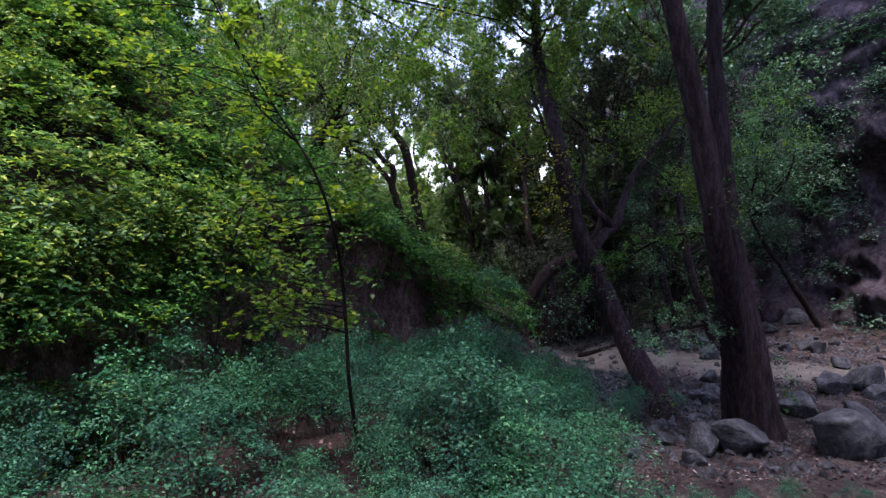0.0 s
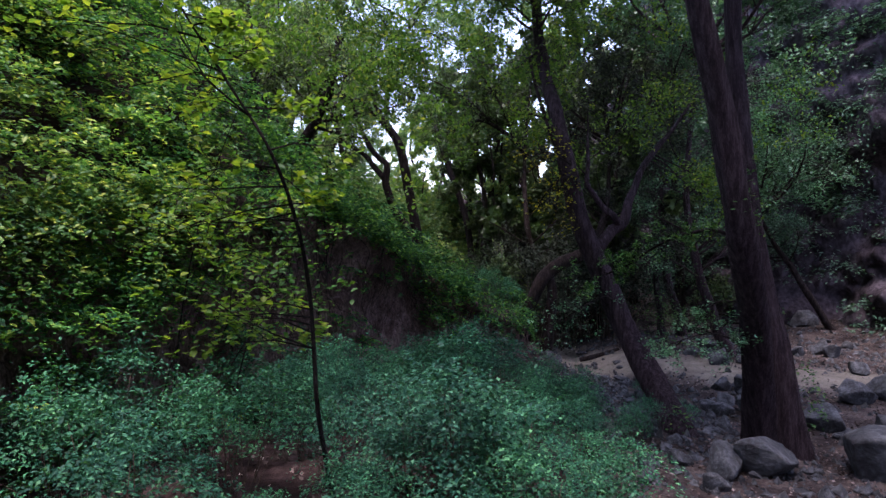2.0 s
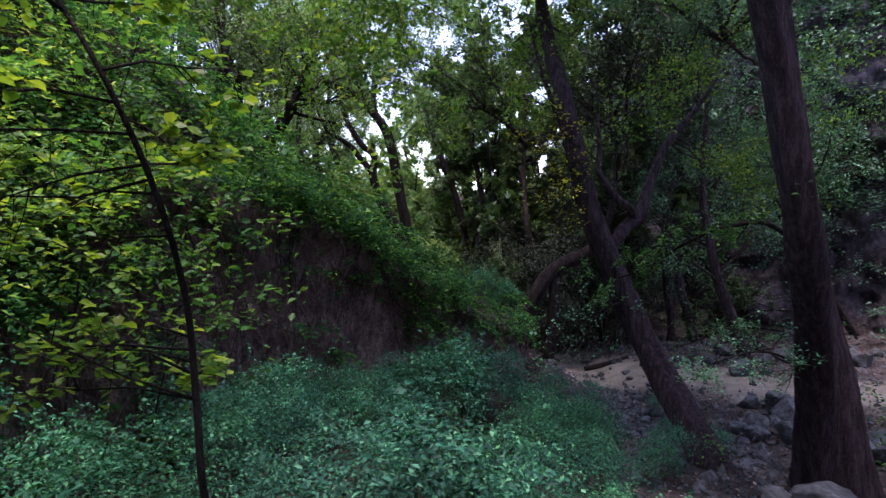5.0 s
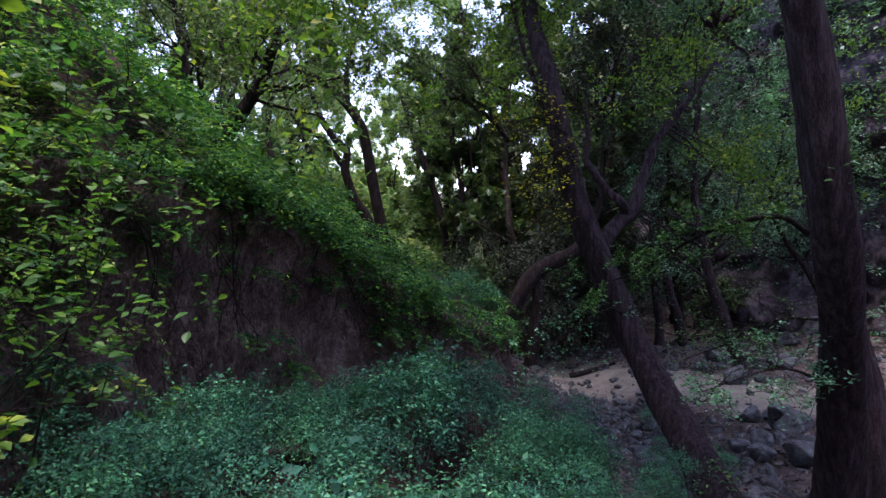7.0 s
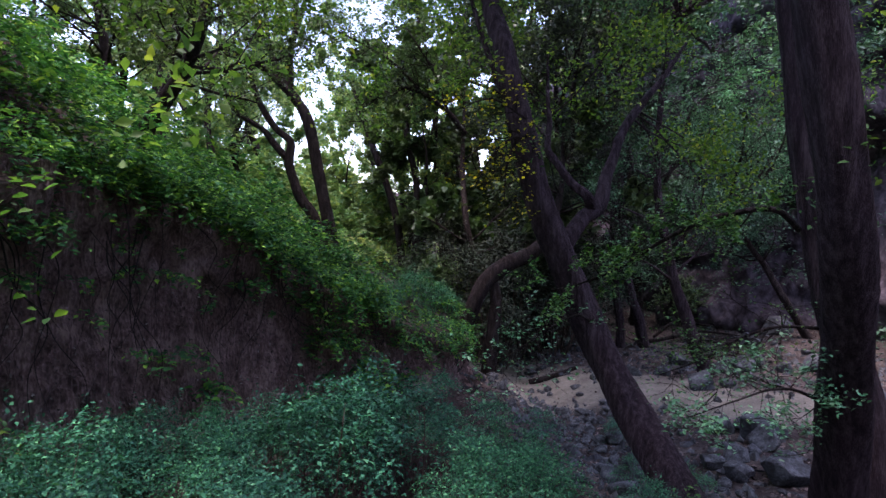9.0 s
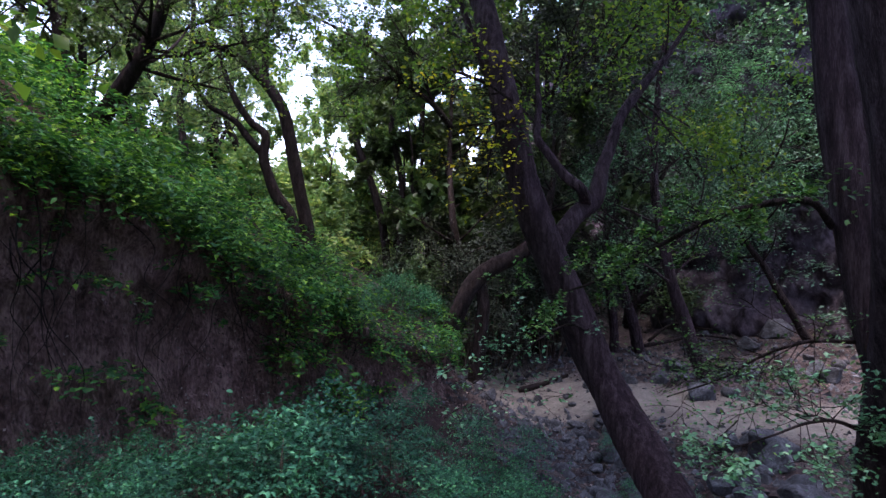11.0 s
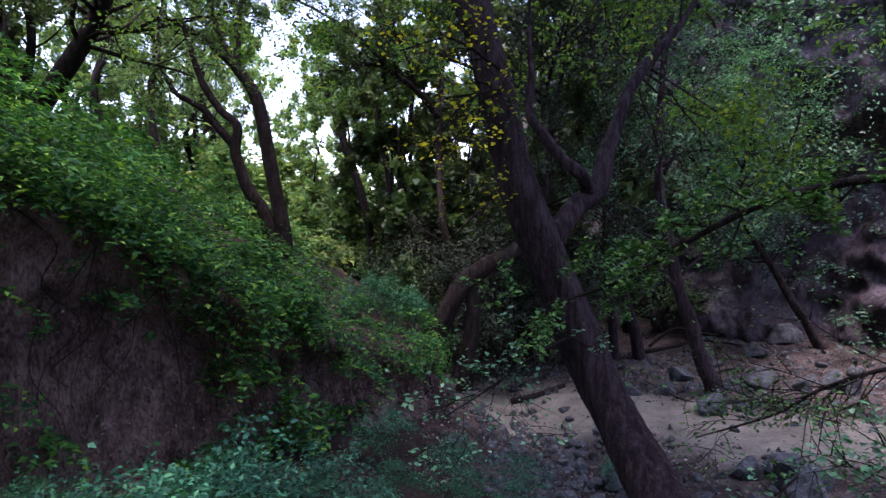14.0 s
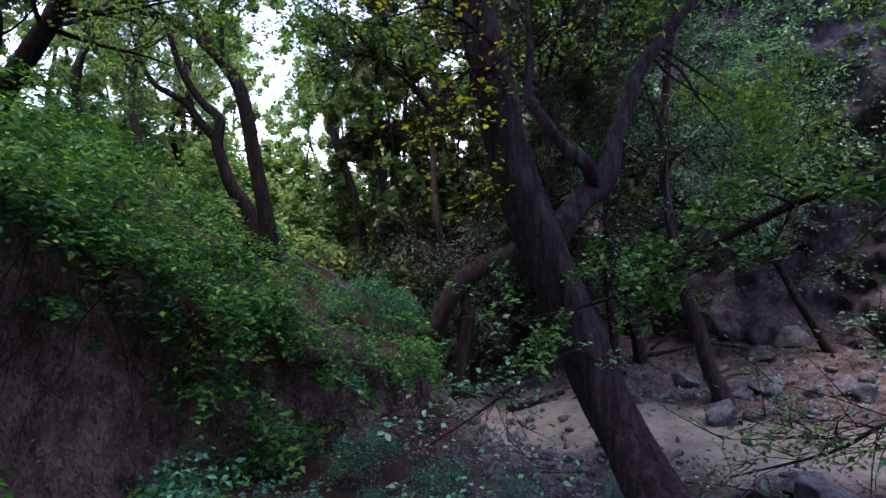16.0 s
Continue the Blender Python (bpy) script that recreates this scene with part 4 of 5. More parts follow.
for k, (at, lean, top, count) in enumerate([((-2.6, 8.6), (1.2, -0.6), 3.6, 240), ((-3.2, 8.2), (1.2, -0.9), 5.0, 320), ((-3.1, 7.6), (1.5, -0.4), 4.0, 300), ((-2.5, 7.4), (1.0, 0.2), 2.9, 220)]):
    hazel(at, lean, top, count, 0.088, 155 + k)
make_tree("overhanging_maple", "tall maple on the bank leaning out over the gulch",
          [[(-8.6, 11.6, lay(-8.6, 11.6) - 0.3, 0.135), (-7.4, 11.8, 8.8, 0.126), (-5.0, 12.1, 9.3, 0.055), (-2.8, 12.2, 8.9, 0.0385), (-1.0, 12.2, 8.5, 0.0275), (1.2, 12.2, 8.0, 0.011)],
           [(-5.6, 12.0, 9.2, 0.044), (-3.8, 11.2, 8.5, 0.033), (-2.0, 10.2, 7.8, 0.022), (0.4, 9.4, 7.0, 0.00825)],
           [(-3.4, 12.2, 9.0, 0.033), (-2.0, 13.6, 8.9, 0.0275), (-0.4, 15.2, 8.6, 0.0193), (1.2, 16.6, 8.2, 0.00825)]],
          M_DARKBARK, M_ALDER, 33, (0.5, 14, 2.2, 2, 32000), 0.08, False)


spray("alder_branch", "long arching alder branch with glossy green leaves",
      [[(5.02, 10.65, 3.4, 0.035), (4.37, 10.1, 3.57, 0.03), (4.07, 10.24, 3.55, 0.027), (3.82, 10.47, 3.46, 0.024), (3.52, 10.71, 3.26, 0.02), (3.32, 11.04, 3.04, 0.016), (3.03, 11.27, 2.87, 0.012), (2.7, 11.5, 2.75, 0.007)]], M_SPRAY, 2300, 0.05, 51, 0.7)
spray("bare_branch", "low half-bare alder branch with tangled twigs",
      [[(5.2, 10.55, 2.4, 0.019), (4.54, 10.35, 2.45, 0.015), (4.21, 10.49, 2.3, 0.012), (4.0, 10.62, 2.12, 0.009), (3.66, 10.96, 1.88, 0.005)]], M_SPRAY, 1100, 0.036, 52)
spray("low_branch", "low leafy alder branch drooping over the stones",
      [[(5.15, 9.95, 1.55, 0.02), (4.4, 9.75, 1.95, 0.015), (3.95, 9.55, 2.05, 0.011), (3.6, 9.5, 1.98, 0.007), (3.3, 9.7, 1.8, 0.004)]], M_BOUGH, 1300, 0.045, 58, 0.75)
spray("yellow_branch", "hanging alder branch with yellowing leaves",
      [[(2.78, 12.9, 4.75, 0.03), (2.5, 12.7, 4.7, 0.02), (2.2, 12.6, 4.45, 0.012), (1.95, 12.5, 4.05, 0.006)], [(2.55, 12.75, 4.7, 0.018), (2.38, 12.6, 4.3, 0.012), (2.32, 12.5, 3.8, 0.006)], [(2.7, 12.9, 5.0, 0.018), (2.2, 12.7, 5.2, 0.012), (1.7, 12.5, 5.0, 0.006)]], M_YELLOW, 430, 0.056, 53, 0.75)
spray("hanging_branch", "leafy alder branch drooping beside the leaning trunk",
      [[(3.6, 12.75, 2.2, 0.02), (3.28, 12.48, 2.35, 0.016), (2.81, 12.24, 2.2, 0.012), (2.44, 12.09, 2.0, 0.009), (2.02, 11.94, 1.8, 0.005)]], M_BOUGH, 420, 0.055, 54)


spray("oak_bough", "dark oak bough hanging over the opening",
      [[(3.2, 22.3, 6.6, 0.09), (2.66, 22.1, 7.2, 0.08), (1.9, 22, 7.7, 0.07), (1.5, 22, 7.85, 0.06), (0.98, 22, 7.75, 0.045), (0.4, 22, 7.6, 0.02)], [(1.9, 22, 7.7, 0.05), (1.2, 21.8, 8.4, 0.04), (0.1, 21.6, 9.0, 0.03), (-0.9, 21.5, 9.4, 0.015)], [(2.66, 22.1, 7.2, 0.05), (2.2, 21.8, 8.3, 0.04), (1.4, 21.4, 9.4, 0.02)]], M_OAK, 5200, 0.085, 57, 1.9)
spray("leafy_bough", "blue-green leafy bough in level layers before the canyon wall",
      [[(9.9, 23.4, 5.4, 0.07), (10.9, 23.9, 6.7, 0.05), (12.2, 24.3, 7.3, 0.03), (13.8, 24.7, 7.2, 0.012)], [(10.4, 23.6, 6.0, 0.04), (11.5, 23.8, 6.2, 0.03), (12.8, 24.0, 6.1, 0.02), (14.2, 24.2, 5.6, 0.01)], [(10.6, 23.8, 6.4, 0.04), (11.4, 24.4, 8.0, 0.03), (12.6, 24.8, 8.8, 0.02), (14, 25, 8.9, 0.01)]], M_BOUGH, 7500, 0.085, 56, 2.4)


def trunk_tufts():
    """Vine tufts that grow on the alders' trunks."""
    rng = np.random.default_rng(35)
    for k, (x, y, z, r, n) in enumerate([(4.3, 9.0, 3.9, 0.32, 60), (4.55, 9.1, 4.4, 0.28, 45), (5.78, 10.2, 1.35, 0.2, 45), (5.86, 10.15, 1.0, 0.22, 50), (5.9, 10.15, 0.65, 0.22, 45), (5.0, 10.4, 3.6, 0.3, 55), (5.3, 10.4, 2.2, 0.26, 45),
                                         (4.2, 11.3, 0.3, 0.3, 70), (2.75, 12.8, 4.5, 0.25, 50)]):
        a = Acc()
        clump(a, rng, np.array((x, y, z)), (0, -0.4, 0.3), r, n, 0.065, True, 0.9)
        tagged(new("ivy_tuft", a.mesh("ivy_tuft", M_SPRAY)), "small tuft of vine leaves clinging to an alder trunk", "vine", "vine tufts on trunks", "stuff")


trunk_tufts()


# ---- woods further off, and light-blocking trees around the camera ----
def far_tree(name, label, seed, mat, leafmat, h, count, size, lo=0.3, n=11, kids=2):
    rng = np.random.default_rng(seed)
    p = [(0, 0, -0.4, 0.13)]
    for k in range(1, 6):
        p.append((p[-1][0] + rng.normal(0, 0.25), p[-1][1] + rng.normal(0, 0.25), h * k / 5, 0.13 - 0.021 * k))
    return make_tree(name, label, [p], mat, leafmat, seed, (lo, n, 0.36 * h, 2, count), size, False, "trees of the far woods", kids=kids)


protos = [far_tree("woodland_tree", "light green woodland tree on the far slope", 41, M_DARKBARK, M_FAR, 8.5, 7000, 0.172, 0.12, 13),
          far_tree("woodland_tree", "bright green woodland tree on the far slope", 42, M_DARKBARK, M_FAR, 7.0, 6000, 0.168, 0.1, 13),
          far_tree("evergreen_tree", "dark evergreen tree on the far slope", 43, M_DARKBARK, M_OAK, 7.5, 3600, 0.26, 0.15, 11),
          far_tree("tall_oak", "tall dark oak, mostly added unseen around the camera to block light", 44, M_DARKBARK, M_OAK, 13.0, 3600, 0.36, 0.12, 22),
          far_tree("streamside_tree", "blue-green leafy tree below the canyon wall", 45, M_DARKBARK, M_BRUSH, 7.0, 4500, 0.16)]
rng = np.random.default_rng(5)
# Kind 3 with y below 10: unseen trees that cut light from behind.
SPOTS = [(-9, 36, 0), (-7, 27, 1), (7.6, 31, 2), (-4, -3, 3), (11.3, 28.8, 4), (5.6, 28, 2), (6, 30, 2), (5.2, 34, 2), (7.2, 29, 2), (6, 40, 2), (6.6, 25.5, 2), (9.5, 37, 2), (-14, 30, 0), (-7, 52, 0), (4, 54, 1), (-14, 44, 0), 
         (-15, 16, 0), (-4.2, 43, 1), (-8, 47, 1), (-1.5, 50, 0), (-12, 50, 1), (-5, 57, 0), (-10, 40, 1), (-15, 38, 0), (-1, -3.6, 3), (2.2, -3.4, 3), (5.2, -2.4, 3), (8.2, -0.5, 3), (10.5, 3.5, 3), (12.5, 8, 3), (-8, -2, 3), (0.5, -8, 3), (7, -7, 3),
         (5, 38, 2), (3.6, 46, 0), (-5.5, 31, 1), (-1, 33, 0), (-8, 29.5, 1), (0.5, 38, 1), (-10, 31.5, 0), (-2.5, 40.5, 1), (7.5, 45, 2), (2.4, 33.5, 0), (2.1, 29.6, 1), (6.6, 36, 2), (7.6, 42, 2), (4.3, 31, 2), (2.9, 27, 2), (3.8, 25.6, 2), (2.0, 31, 2), (3.2, 29, 2), (1.6, 36, 1), (-3, 44, 0), (-6, 50, 1), (1, 47, 0), (-9, 55, 0),
         (10.2, 32, 4), (-6.5, 35.5, 0), (-8.5, 34, 1), (-7, 39, 1), (-12, 35, 0), (1.8, 41, 0), (0.2, 43.5, 1), (-11.5, 28, 1), (5, 41, 3), (7.4, 38.5, 3), (-5.8, 20.8, 2)]


def tree_scale(x, y):
    """Tall to both sides of the opening ahead, low within it."""
    gap = x - (1.45 - 0.165 * (y - 7.3))
    if y < 23:
        return 1.0
    if x > 3.5 and y < 36:
        return 1.5
    return 0.55 if abs(gap) < 1.9 else 0.95 if y < 33 else 1.15


for k, (x, y, kind) in enumerate(SPOTS):
    m = pose(x, y, lay(x, y), 0, 0, rng.uniform(0, 360)) @ Matrix.Scale(rng.uniform(0.85, 1.2) * tree_scale(x, y), 4)
    if k < 5:  # the first of each kind
        protos[kind].matrix_basis = m
    else:
        copy_thing(protos[kind], Matrix.Identity(4)).matrix_basis = m


# ---- undergrowth in front of the bank ----
def shrub(seed, name, label, group, mat, size, r, count, stems):
    """Several leafy pillows on thin stems."""
    rng = np.random.default_rng(seed)
    t = thing(name, label, "shrub", group)
    wood, lv = Acc(), Acc()
    for _ in range(stems):
        a, q = rng.uniform(0, 6.28), rng.uniform(0, 0.7) * r
        top = np.array((q * math.cos(a), q * math.sin(a), r * rng.uniform(0.6, 1.4) * (1 - 0.5 * (q / r) ** 2)))
        foot = np.array((0.25 * top[0], 0.25 * top[1], -0.25 * r))
        line = spline([foot, foot * 0.5 + top * 0.5 + rng.normal(0, 0.06 * r, 3), top], 2)
        tube(wood, line, np.linspace(0.012, 0.004, len(line)) * r, 3)
        clump(lv, rng, top, (0, 0, 0.5), r * rng.uniform(0.3, 0.5), count * 3 // stems // 4, size, False, 0.6, 1.3)
        for _ in range(2):
            way = np.array((math.cos(a), math.sin(a), 0)) * 0.6 + rng.normal(0, 0.7, 3) * (1, 1, 0)
            shelf(lv, rng, top + (0, 0, r * rng.uniform(-0.3, 0.12)), way, r * rng.uniform(0.35, 0.75), r * rng.uniform(0.2, 0.42), count // stems // 5, size * 1.1, 0.6, 0.3)
        # shoots that stand out of the outline
        for _ in range(2):
            d = unit(rng.normal(0, 0.5, 3) + (0, 0, 0.9))
            tip = top + d * r * rng.uniform(0.35, 0.7)
            u = rng.uniform(0.2, 1, 9)[:, None]
            leaves(lv, top + (tip - top) * u + rng.normal(0, size * 0.5, (9, 3)), size, rng, 0.9, near=False)
    tagged(part("stemwork", wood, M_TWIG, t), kind="stuff")
    tagged(part("foliage", lv, mat, t), kind="stuff")
    return t


def strew(protos, spots, rng, lo, hi, size=lambda x, y: 1.0):
    for n, (x, y) in enumerate(spots):
        m = pose(x, y, lay(x, y), rng.uniform(-6, 6), rng.uniform(-6, 6), rng.uniform(0, 360)) @ Matrix.Scale(rng.uniform(lo, hi) * size(x, y), 4)
        if n < len(protos):
            protos[n].matrix_basis = m
        else:
            copy_thing(protos[n % len(protos)], Matrix.Identity(4)).matrix_basis = m


rng = np.random.default_rng(61)


def thicket(x, y):
    edge = np.interp(y, [0, 6, 9.5, 13.5, 17], [2.2, 2.0, 2.1, 3.2, 3.2])
    return (x < edge) & (along(FOOT, x, y)[0] < np.where(y > 9.5, -1.2, -0.3)) & (wave(x, y, 1.3, 15) > -0.75)


spots = spaced(rng, 120, (-5.8, 3.4, 0.8, 14.5), 0.7, thicket)
spots += [(0.9, 12.4), (1.5, 12.7), (2.1, 12.3), (2.6, 12.8), (0.3, 11.9), (1.8, 11.6), (2.5, 11.5), (1.1, 11.4), (0.2, 6.2), (0.6, 6.9), (-0.4, 6.6), (0.9, 7.6), (0.1, 7.5), (0.3, 5.4), (-0.5, 5.6), (1.2, 20.2), (1.9, 20.6), (1.5, 21.0), (2.3, 20.9), (0.9, 20.8)]
SHRUBS = [shrub(60 + k, "shrub", "low leafy blue-green shrub in the undergrowth", "undergrowth shrubs", M_SHRUB, 0.047, 0.78, 2100, 13) for k in range(5)]
strew(SHRUBS, spots, rng, 0.75, 1.05, lambda x, y: (0.95 + 0.35 * float(np.clip(wave(x, y, 1.5, 21), -1, 0.8))) * (0.62 if y < 6.2 and -1.7 < x < 0.6 else 1.0) * (1.0 - 0.38 * float(smooth(10, 12.8, y))))
for k, (x, y, w) in enumerate([(3.4, 6.7, 0.34), (4.1, 6.95, 0.36), (4.8, 6.9, 0.3), (5.5, 7.0, 0.28), (2.9, 6.5, 0.4), (3.5, 10.9, 0.6), (3.2, 10.4, 0.55), (4.7, 12.2, 0.4), (4.3, 13.2, 0.42), (5.0, 15.5, 0.4), (1.3, 20.3, 0.95), (1.9, 20.6, 1.05), (2.3, 20.9, 0.85), (-0.9, 10.6, 0.85), (-1.4, 10.2, 0.85), (-0.4, 11.2, 0.8), (-1.6, 9.4, 0.9), (-0.6, 9.9, 0.85), (-2.0, 8.9, 0.9), (-1.2, 8.6, 0.9), (-0.2, 9.2, 0.9), (0.3, 10.4, 0.85), (-1.7, 11.6, 0.8), (-1.2, 11.9, 0.75), (-2.0, 11.0, 0.8), (-2.2, 10.2, 0.85), (-0.5, 4.9, 0.45), (0.0, 5.0, 0.45), (-0.9, 4.6, 0.5), (0.4, 4.6, 0.5), (-0.2, 4.3, 0.45), (0.1, 3.9, 0.5), (0.7, 5.2, 0.5)]):
    copy_thing(SHRUBS[k % 5], Matrix.Identity(4)).matrix_basis = pose(x, y, lay(x, y), 0, 0, 67 * k) @ Matrix.Scale(w * (0.86 if 8.5 < y < 12 and x < 1 else 1), 4)
# thickets on the plateau, the far slopes and below the canyon wall
spots = [(2.4, 23.8), (-9.5, 26), (3.2, 26), (2.2, 28), (4.2, 30), (5.2, 27), (6.2, 30), (7.2, 33), (8.5, 31), (-0.5, 33), (2, 36), (-4, 36), (5, 36), (9, 36), (11, 31), (12.4, 27.2), (17.0, 19.8), (18.8, 17.2), (-8, 28), (-3.5, 33), (-0.8, 36), (-6, 37), (-2, 39), (-10, 31), (-7.5, 33), (6, 44), (0, 42), (-8, 42), (-6, 32), (-9, 33), (3, 50), (-3, 52), (10, 44)]
rng = np.random.default_rng(62)
strew([shrub(70, "bush", "dark green bush in the woods", "bushes of the woods", M_OAK, 0.13, 1.1, 1200, 14), shrub(71, "bush", "green bush in the woods", "bushes of the woods", M_IVY, 0.13, 1.0, 1150, 14),
       shrub(72, "bush", "shaded green bush in the woods", "bushes of the woods", M_SHRUB, 0.12, 1.05, 1200, 14)], spots, rng, 0.85, 1.6)
spots = [(-5.6, 9), (-6.6, 10.5), (-7.6, 12.5), (-6.2, 13.5), (-8.5, 9.5), (-7.4, 7.6), (-9.5, 12), (-8.6, 14.5), (-10.5, 9), (-6.4, 15.6), (-8, 17), (-10, 15), (-11, 12)]
strew([shrub(73, "bush", "bright green bush on the vine-covered bank", "bushes on the bank", M_IVY, 0.11, 0.9, 1300, 14)], spots, rng, 0.8, 1.4)


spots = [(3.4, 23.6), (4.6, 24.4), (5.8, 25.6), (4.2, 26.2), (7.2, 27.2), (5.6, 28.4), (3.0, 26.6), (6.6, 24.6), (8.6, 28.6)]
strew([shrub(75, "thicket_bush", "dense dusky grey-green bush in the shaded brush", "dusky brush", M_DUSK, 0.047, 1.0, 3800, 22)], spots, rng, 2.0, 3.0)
spots = [(-6.5, 30), (-5, 31.5), (-3.6, 30), (-2.2, 31), (-0.8, 30), (0.6, 32), (-7.5, 33), (-4.4, 34.5), (-1.6, 35), (-6, 37), (-3, 38), (0, 38), (2.2, 35), (1.6, 40)]
strew([shrub(74, "bush", "light green bush in the open woods behind the bank", "bushes behind the bank", M_FAR, 0.17, 1.3, 1100, 12)], spots, rng, 1.2, 2.0)


def wall_scrub():
    """Scrub on the slopes above and ahead."""
    rng = np.random.default_rng(63)
    acc = Acc()
    for _ in range(420):
        x, y = rng.uniform(-24, 24), rng.uniform(24, 85)
        if x > 3 and y < 42:
            continue
        r = rng.uniform(0.7, 1.9)
        clump(acc, rng, np.array([x, y, lay(x, y) + 0.3]), (0, -0.3, 0.5), r, int(80 * r), 0.26, False)
    return tagged(new("slope_scrub", acc.mesh("slope_scrub", M_FAR)), "scrubby green brush clinging to the canyon slopes", "scrub", kind="stuff")


wall_scrub()


def wall_brush():
    """Dull brush that hangs on the canyon wall."""
    rng = np.random.default_rng(64)
    acc = Acc()
    face, back = WALL_FACE[0]
    n = 0
    while n < 1150:
        i, j = rng.integers(0, face.shape[0]), rng.integers(3, face.shape[1])
        p = face[i, j]
        if p[1] < 14 and rng.random() < 0.8 or p[1] > 45:
            continue
        if abs(p[0] - 16.6) < 2.8 and abs(p[1] - 21.8) < 2.8 and 1.5 < p[2] < 9.5 and rng.random() < 0.8 or wave(p[0] + p[2], p[1] - p[2], 0.7, 16) < -0.2:
            continue
        r = rng.uniform(0.35, 1.1)
        out = np.array([*-back[i], 0])
        clump(acc, rng, p + out * 0.3 * r, out + (0, 0, 0.4), r, int(46 * r ** 1.5), 0.18, False)
        shelf(acc, rng, p + out * 0.2, out + rng.normal(0, 0.4, 3) * (1, 1, 0), r * 1.5, r, int(26 * r) + 6, 0.18)
        n += 1
    return tagged(new("wall_brush", acc.mesh("wall_brush", M_BRUSH)), "dull grey-green brush hanging on the canyon wall", "brush", kind="stuff")


wall_brush()


# ---- boulders, stones and litter ----
def stone(name, seed, label, cat, sub=4, group="boulders on the stream bed"):
    rng = np.random.default_rng(seed)
    bm = bmesh.new()
    bmesh.ops.create_icosphere(bm, subdivisions=sub, radius=0.5)
    cuts = [unit(rng.normal(0, 1, 3)) for _ in range(15)]
    dist = rng.uniform(0.22, 0.4, 15)
    off = Vector(rng.uniform(0, 50, 3))
    for v in bm.verts:
        c = np.array(v.co)
        for q, e in zip(cuts, dist):
            k = c @ q
            if k > e:
                c = c - q * (k - e) * 0.95
        w = Vector(c)
        v.co = w * (1 + 0.06 * noise.noise(w * 3 + off) + 0.06 * noise.noise(w * 9 + off) + 0.03 * noise.noise(w * 23 + off))
        v.co.z *= 0.88
    me = bpy.data.meshes.new(name)
    bm.to_mesh(me)
    bm.free()
    for p in me.polygons:
        p.use_smooth = True
    me.materials.append(M_ROCK)
    return tagged(new(name, me), label, cat, group)


STONES = [stone("boulder", 80 + k, "weathered grey boulder on the stony stream bed", "boulder") for k in range(6)]
PLACES = [(6.3, 9.3, 1.55), (7.1, 10.0, 1.2), (14.6, 24.6, 1.3), (13.2, 24.0, 0.9), (4.55, 9.3, 1.1), (6.85, 11.4, 0.94), (8.77, 13.3, 0.99), (9.8, 13.68, 1.28), (9.49, 12.9, 0.76), (3.06, 9.48, 0.43), (3.52, 9.61, 0.4), (2.87, 8.94, 0.32), (3.62, 8.66, 0.49),
          (4.08, 9.23, 0.79), (6.19, 13.62, 0.6), (6.94, 14.0, 0.7), (6.13, 12.45, 0.74), (8.15, 18.19, 0.91), (5.73, 13.52, 0.53), (12.17, 19.29, 0.84), (11.24, 16.72, 0.74), (9.89, 20.13, 0.64), (10.69, 20.3, 0.88),
          (8.11, 19.95, 0.66), (11.51, 19.91, 0.6), (12.26, 19.81, 0.77), (7.27, 14.83, 0.77), (6.69, 14.9, 0.58), (9.22, 21.39, 0.78), (6.36, 12.73, 0.73), (5.78, 13.01, 0.54), (7.07, 14.43, 1.0)]
rng = np.random.default_rng(90)
for k, (x, y, w) in enumerate(PLACES):
    m = pose(x, y, lay(x, y) + w * 0.16, rng.uniform(-12, 12), rng.uniform(-12, 12), rng.uniform(0, 360)) @ Matrix.Diagonal((w, w * rng.uniform(0.75, 1), w * rng.uniform(0.75, 1.0), 1))
    if k < 6:
        STONES[k].matrix_basis = m
    else:
        copy_thing(STONES[k % 6], Matrix.Identity(4)).matrix_basis = m


def small_stones():
    rng = np.random.default_rng(91)
    protos = [stone("stone", 95 + k, "small grey stone on the stream bed", "stone", 2, "stones of the stream bed") for k in range(6)]
    n = 0
    while n < 295:
        if n < 130:
            y = rng.uniform(10.5, 23)
            x = 4.6 + 0.02 * (y - 14) + rng.normal(0, 0.75)
        else:
            x, y = rng.uniform(3, 16), rng.uniform(8.5, 26)
        d, _ = along(PATH_LINE, np.array([x]), np.array([y]))
        if abs(d[0]) < 0.9 and rng.random() < 0.85 or x < 2.6:
            continue
        w = rng.uniform(0.1, 0.42) * (1 if rng.random() < 0.8 else 1.4)
        m = pose(x, y, lay(x, y) + w * 0.12, rng.uniform(-25, 25), rng.uniform(-25, 25), rng.uniform(0, 360)) @ Matrix.Diagonal((w, w * rng.uniform(0.6, 1), w * rng.uniform(0.5, 1), 1))
        if n < 6:
            protos[n].matrix_basis = m
        else:
            copy_thing(protos[n % 6], Matrix.Identity(4)).matrix_basis = m
        n += 1


small_stones()


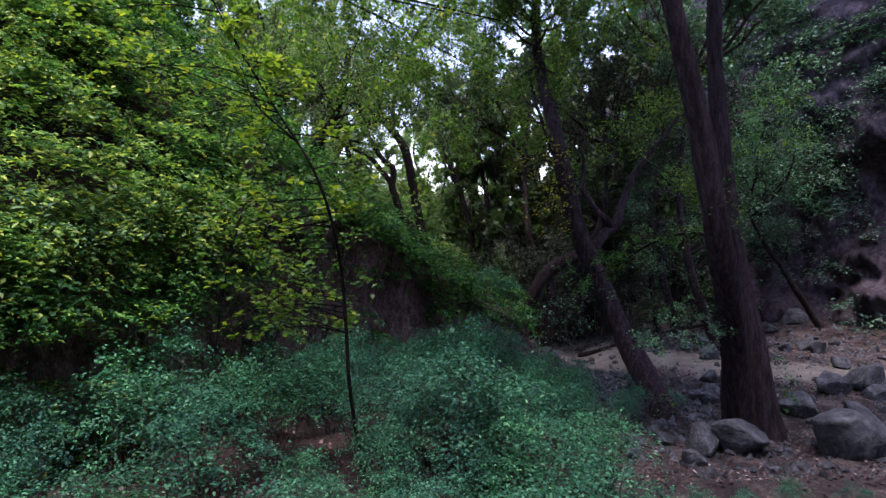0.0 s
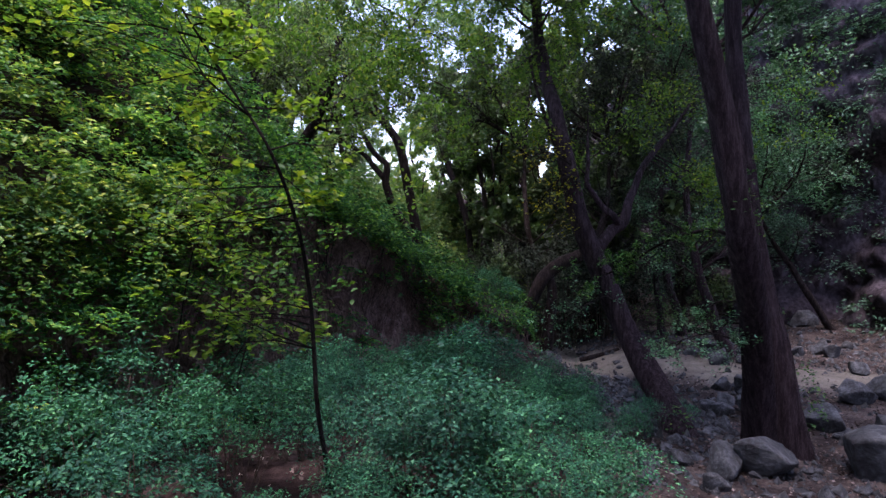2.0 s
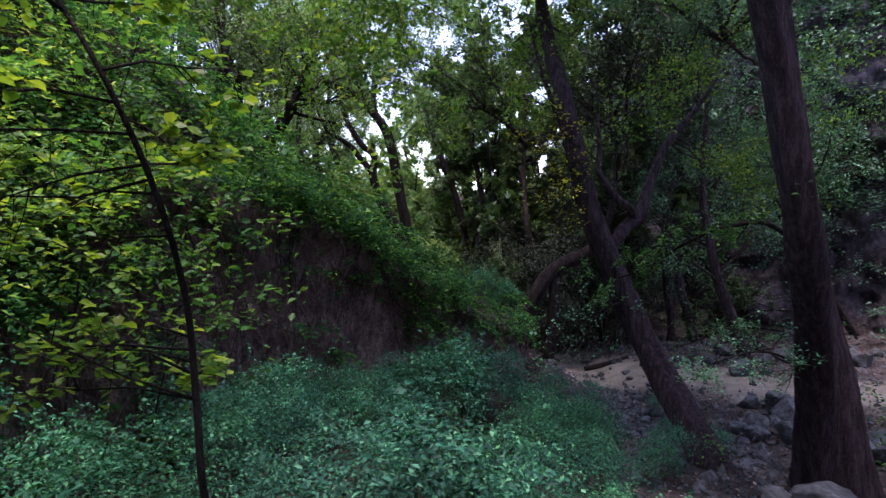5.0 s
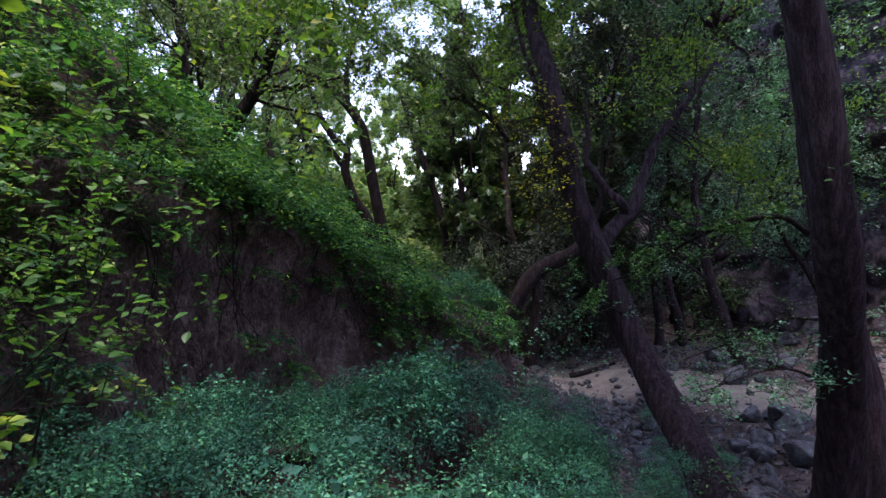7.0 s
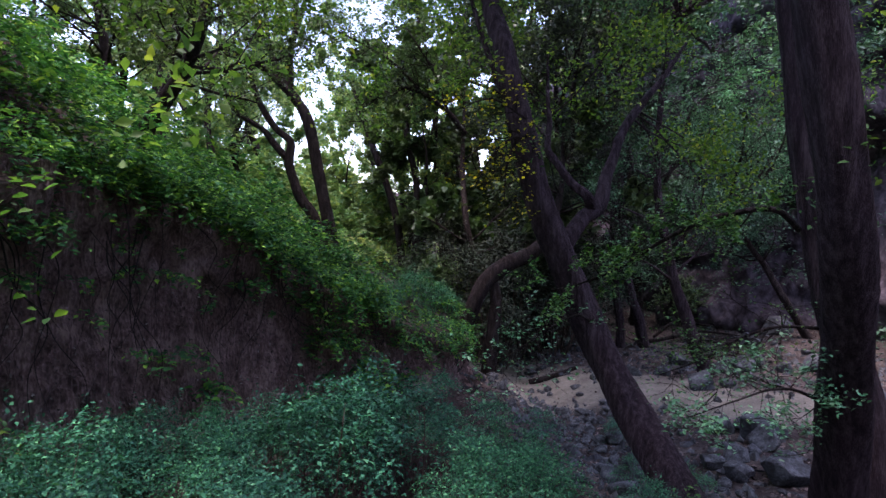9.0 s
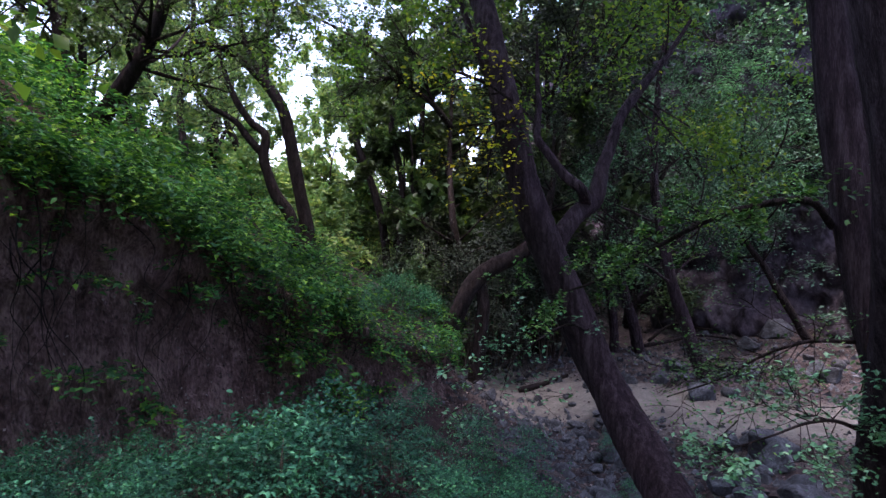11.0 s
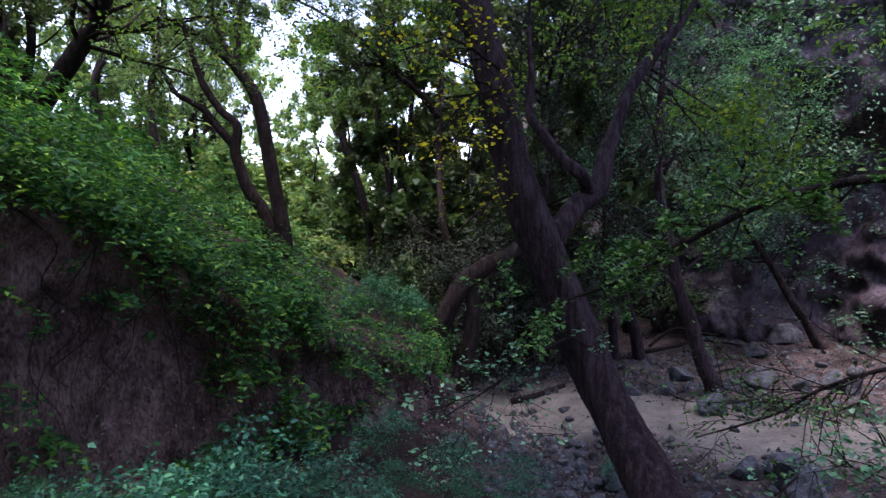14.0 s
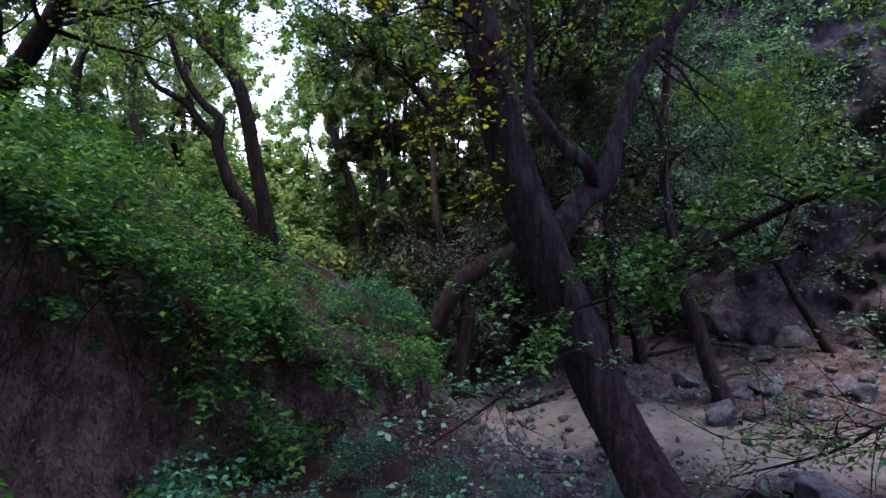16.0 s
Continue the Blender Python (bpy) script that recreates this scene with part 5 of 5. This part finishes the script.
def litter():
    """Fallen leaves and gravel on the flat and on the slope behind it."""
    rng = np.random.default_rng(97)
    n = 42000
    x, y = rng.uniform(2.2, 18, n), 8 + 23 * rng.uniform(0, 1, n) ** 1.2
    x[:7000], y[:7000] = rng.uniform(-5, 12, 7000), rng.uniform(-4, 8, 7000)
    d, _ = along(PATH_LINE, x, y)
    keep = (np.abs(d) > 1.3) | (rng.uniform(0, 1, n) < 0.1)
    x, y = x[keep], y[keep]
    acc = Acc()
    leaves(acc, np.stack([x, y, height(x, y) + 0.012], 1), 0.07, rng, 1.6, near=False)
    tagged(new("leaf_litter", acc.mesh("leaf_litter", M_LITTER)), "brown fallen leaves strewn over the ground", "leaf litter", kind="stuff")
    acc = Acc()
    n = 9000
    x, y = rng.uniform(2.4, 16, n), 8 + 18 * rng.uniform(0, 1, n)
    x[:2500] = 4.6 + rng.normal(0, 0.8, 2500)
    off = np.abs(along(PATH_LINE, x, y)[0]) > rng.uniform(0.3, 2.2, n)
    x, y, n = x[off], y[off], int(off.sum())
    z = height(x, y)
    tri = np.array([[0, 1, 2], [0, 2, 3], [0, 3, 4], [0, 4, 1], [5, 2, 1], [5, 3, 2], [5, 4, 3], [5, 1, 4]])
    o = np.array([(0, 0, 1), (1, 0, 0), (0, 1, 0), (-1, 0, 0), (0, -1, 0), (0, 0, -1)], float)
    sz = (0.02 + 0.11 * rng.uniform(0, 1, n) ** 3)[:, None, None]
    v = np.stack([x, y, z], 1)[:, None] + o[None] * sz * rng.uniform(0.5, 1.2, (n, 6, 1)) + rng.normal(0, 0.25, (n, 6, 3)) * sz
    acc.add(v.reshape(-1, 3), (np.arange(n)[:, None, None] * 6 + tri[None]).reshape(-1, 3))
    tagged(new("gravel", acc.mesh("gravel", M_ROCK, False)), "grey gravel scattered over the stream bed", "gravel", kind="stuff")


litter()


def fallen(name, label, pts, seed, cat):
    rng = np.random.default_rng(seed)
    p = np.array(pts, float)
    p[:, 2] += [lay(a, b) for a, b in p[:, :2]]
    s = spline(p, 6)
    a = Acc()
    tube(a, s[:, :3], s[:, 3], 10, 0.09, rng)
    tagged(new(name, a.mesh(name, M_DARKBARK)), label, cat)


fallen("log", "fallen dark log lying across the flat", [(4.9, 21.5, 0.05, 0.08), (5.5, 21.3, 0.06, 0.08), (6.2, 21.3, 0.05, 0.06)], 1, "log")
fallen("fallen_branch", "fallen crooked branch at the foot of the slope", [(10.0, 25.3, 0.1, 0.07), (11.0, 25.0, 0.3, 0.06), (12.1, 25.2, 0.35, 0.05), (13.2, 24.7, 0.1, 0.03)], 2, "branch")
fallen("fallen_branch", "fallen crooked branch at the foot of the slope", [(11.0, 26.6, 0.05, 0.06), (11.8, 26.4, 0.5, 0.05), (12.6, 26.0, 0.3, 0.04), (13.3, 25.9, 0.1, 0.02)], 3, "branch")
fallen("fallen_branch", "reddish fallen stick on the flat", [(10.6, 22.0, 0.05, 0.025), (11.2, 22.2, 0.12, 0.025), (11.8, 22.0, 0.05, 0.02)], 4, "branch")
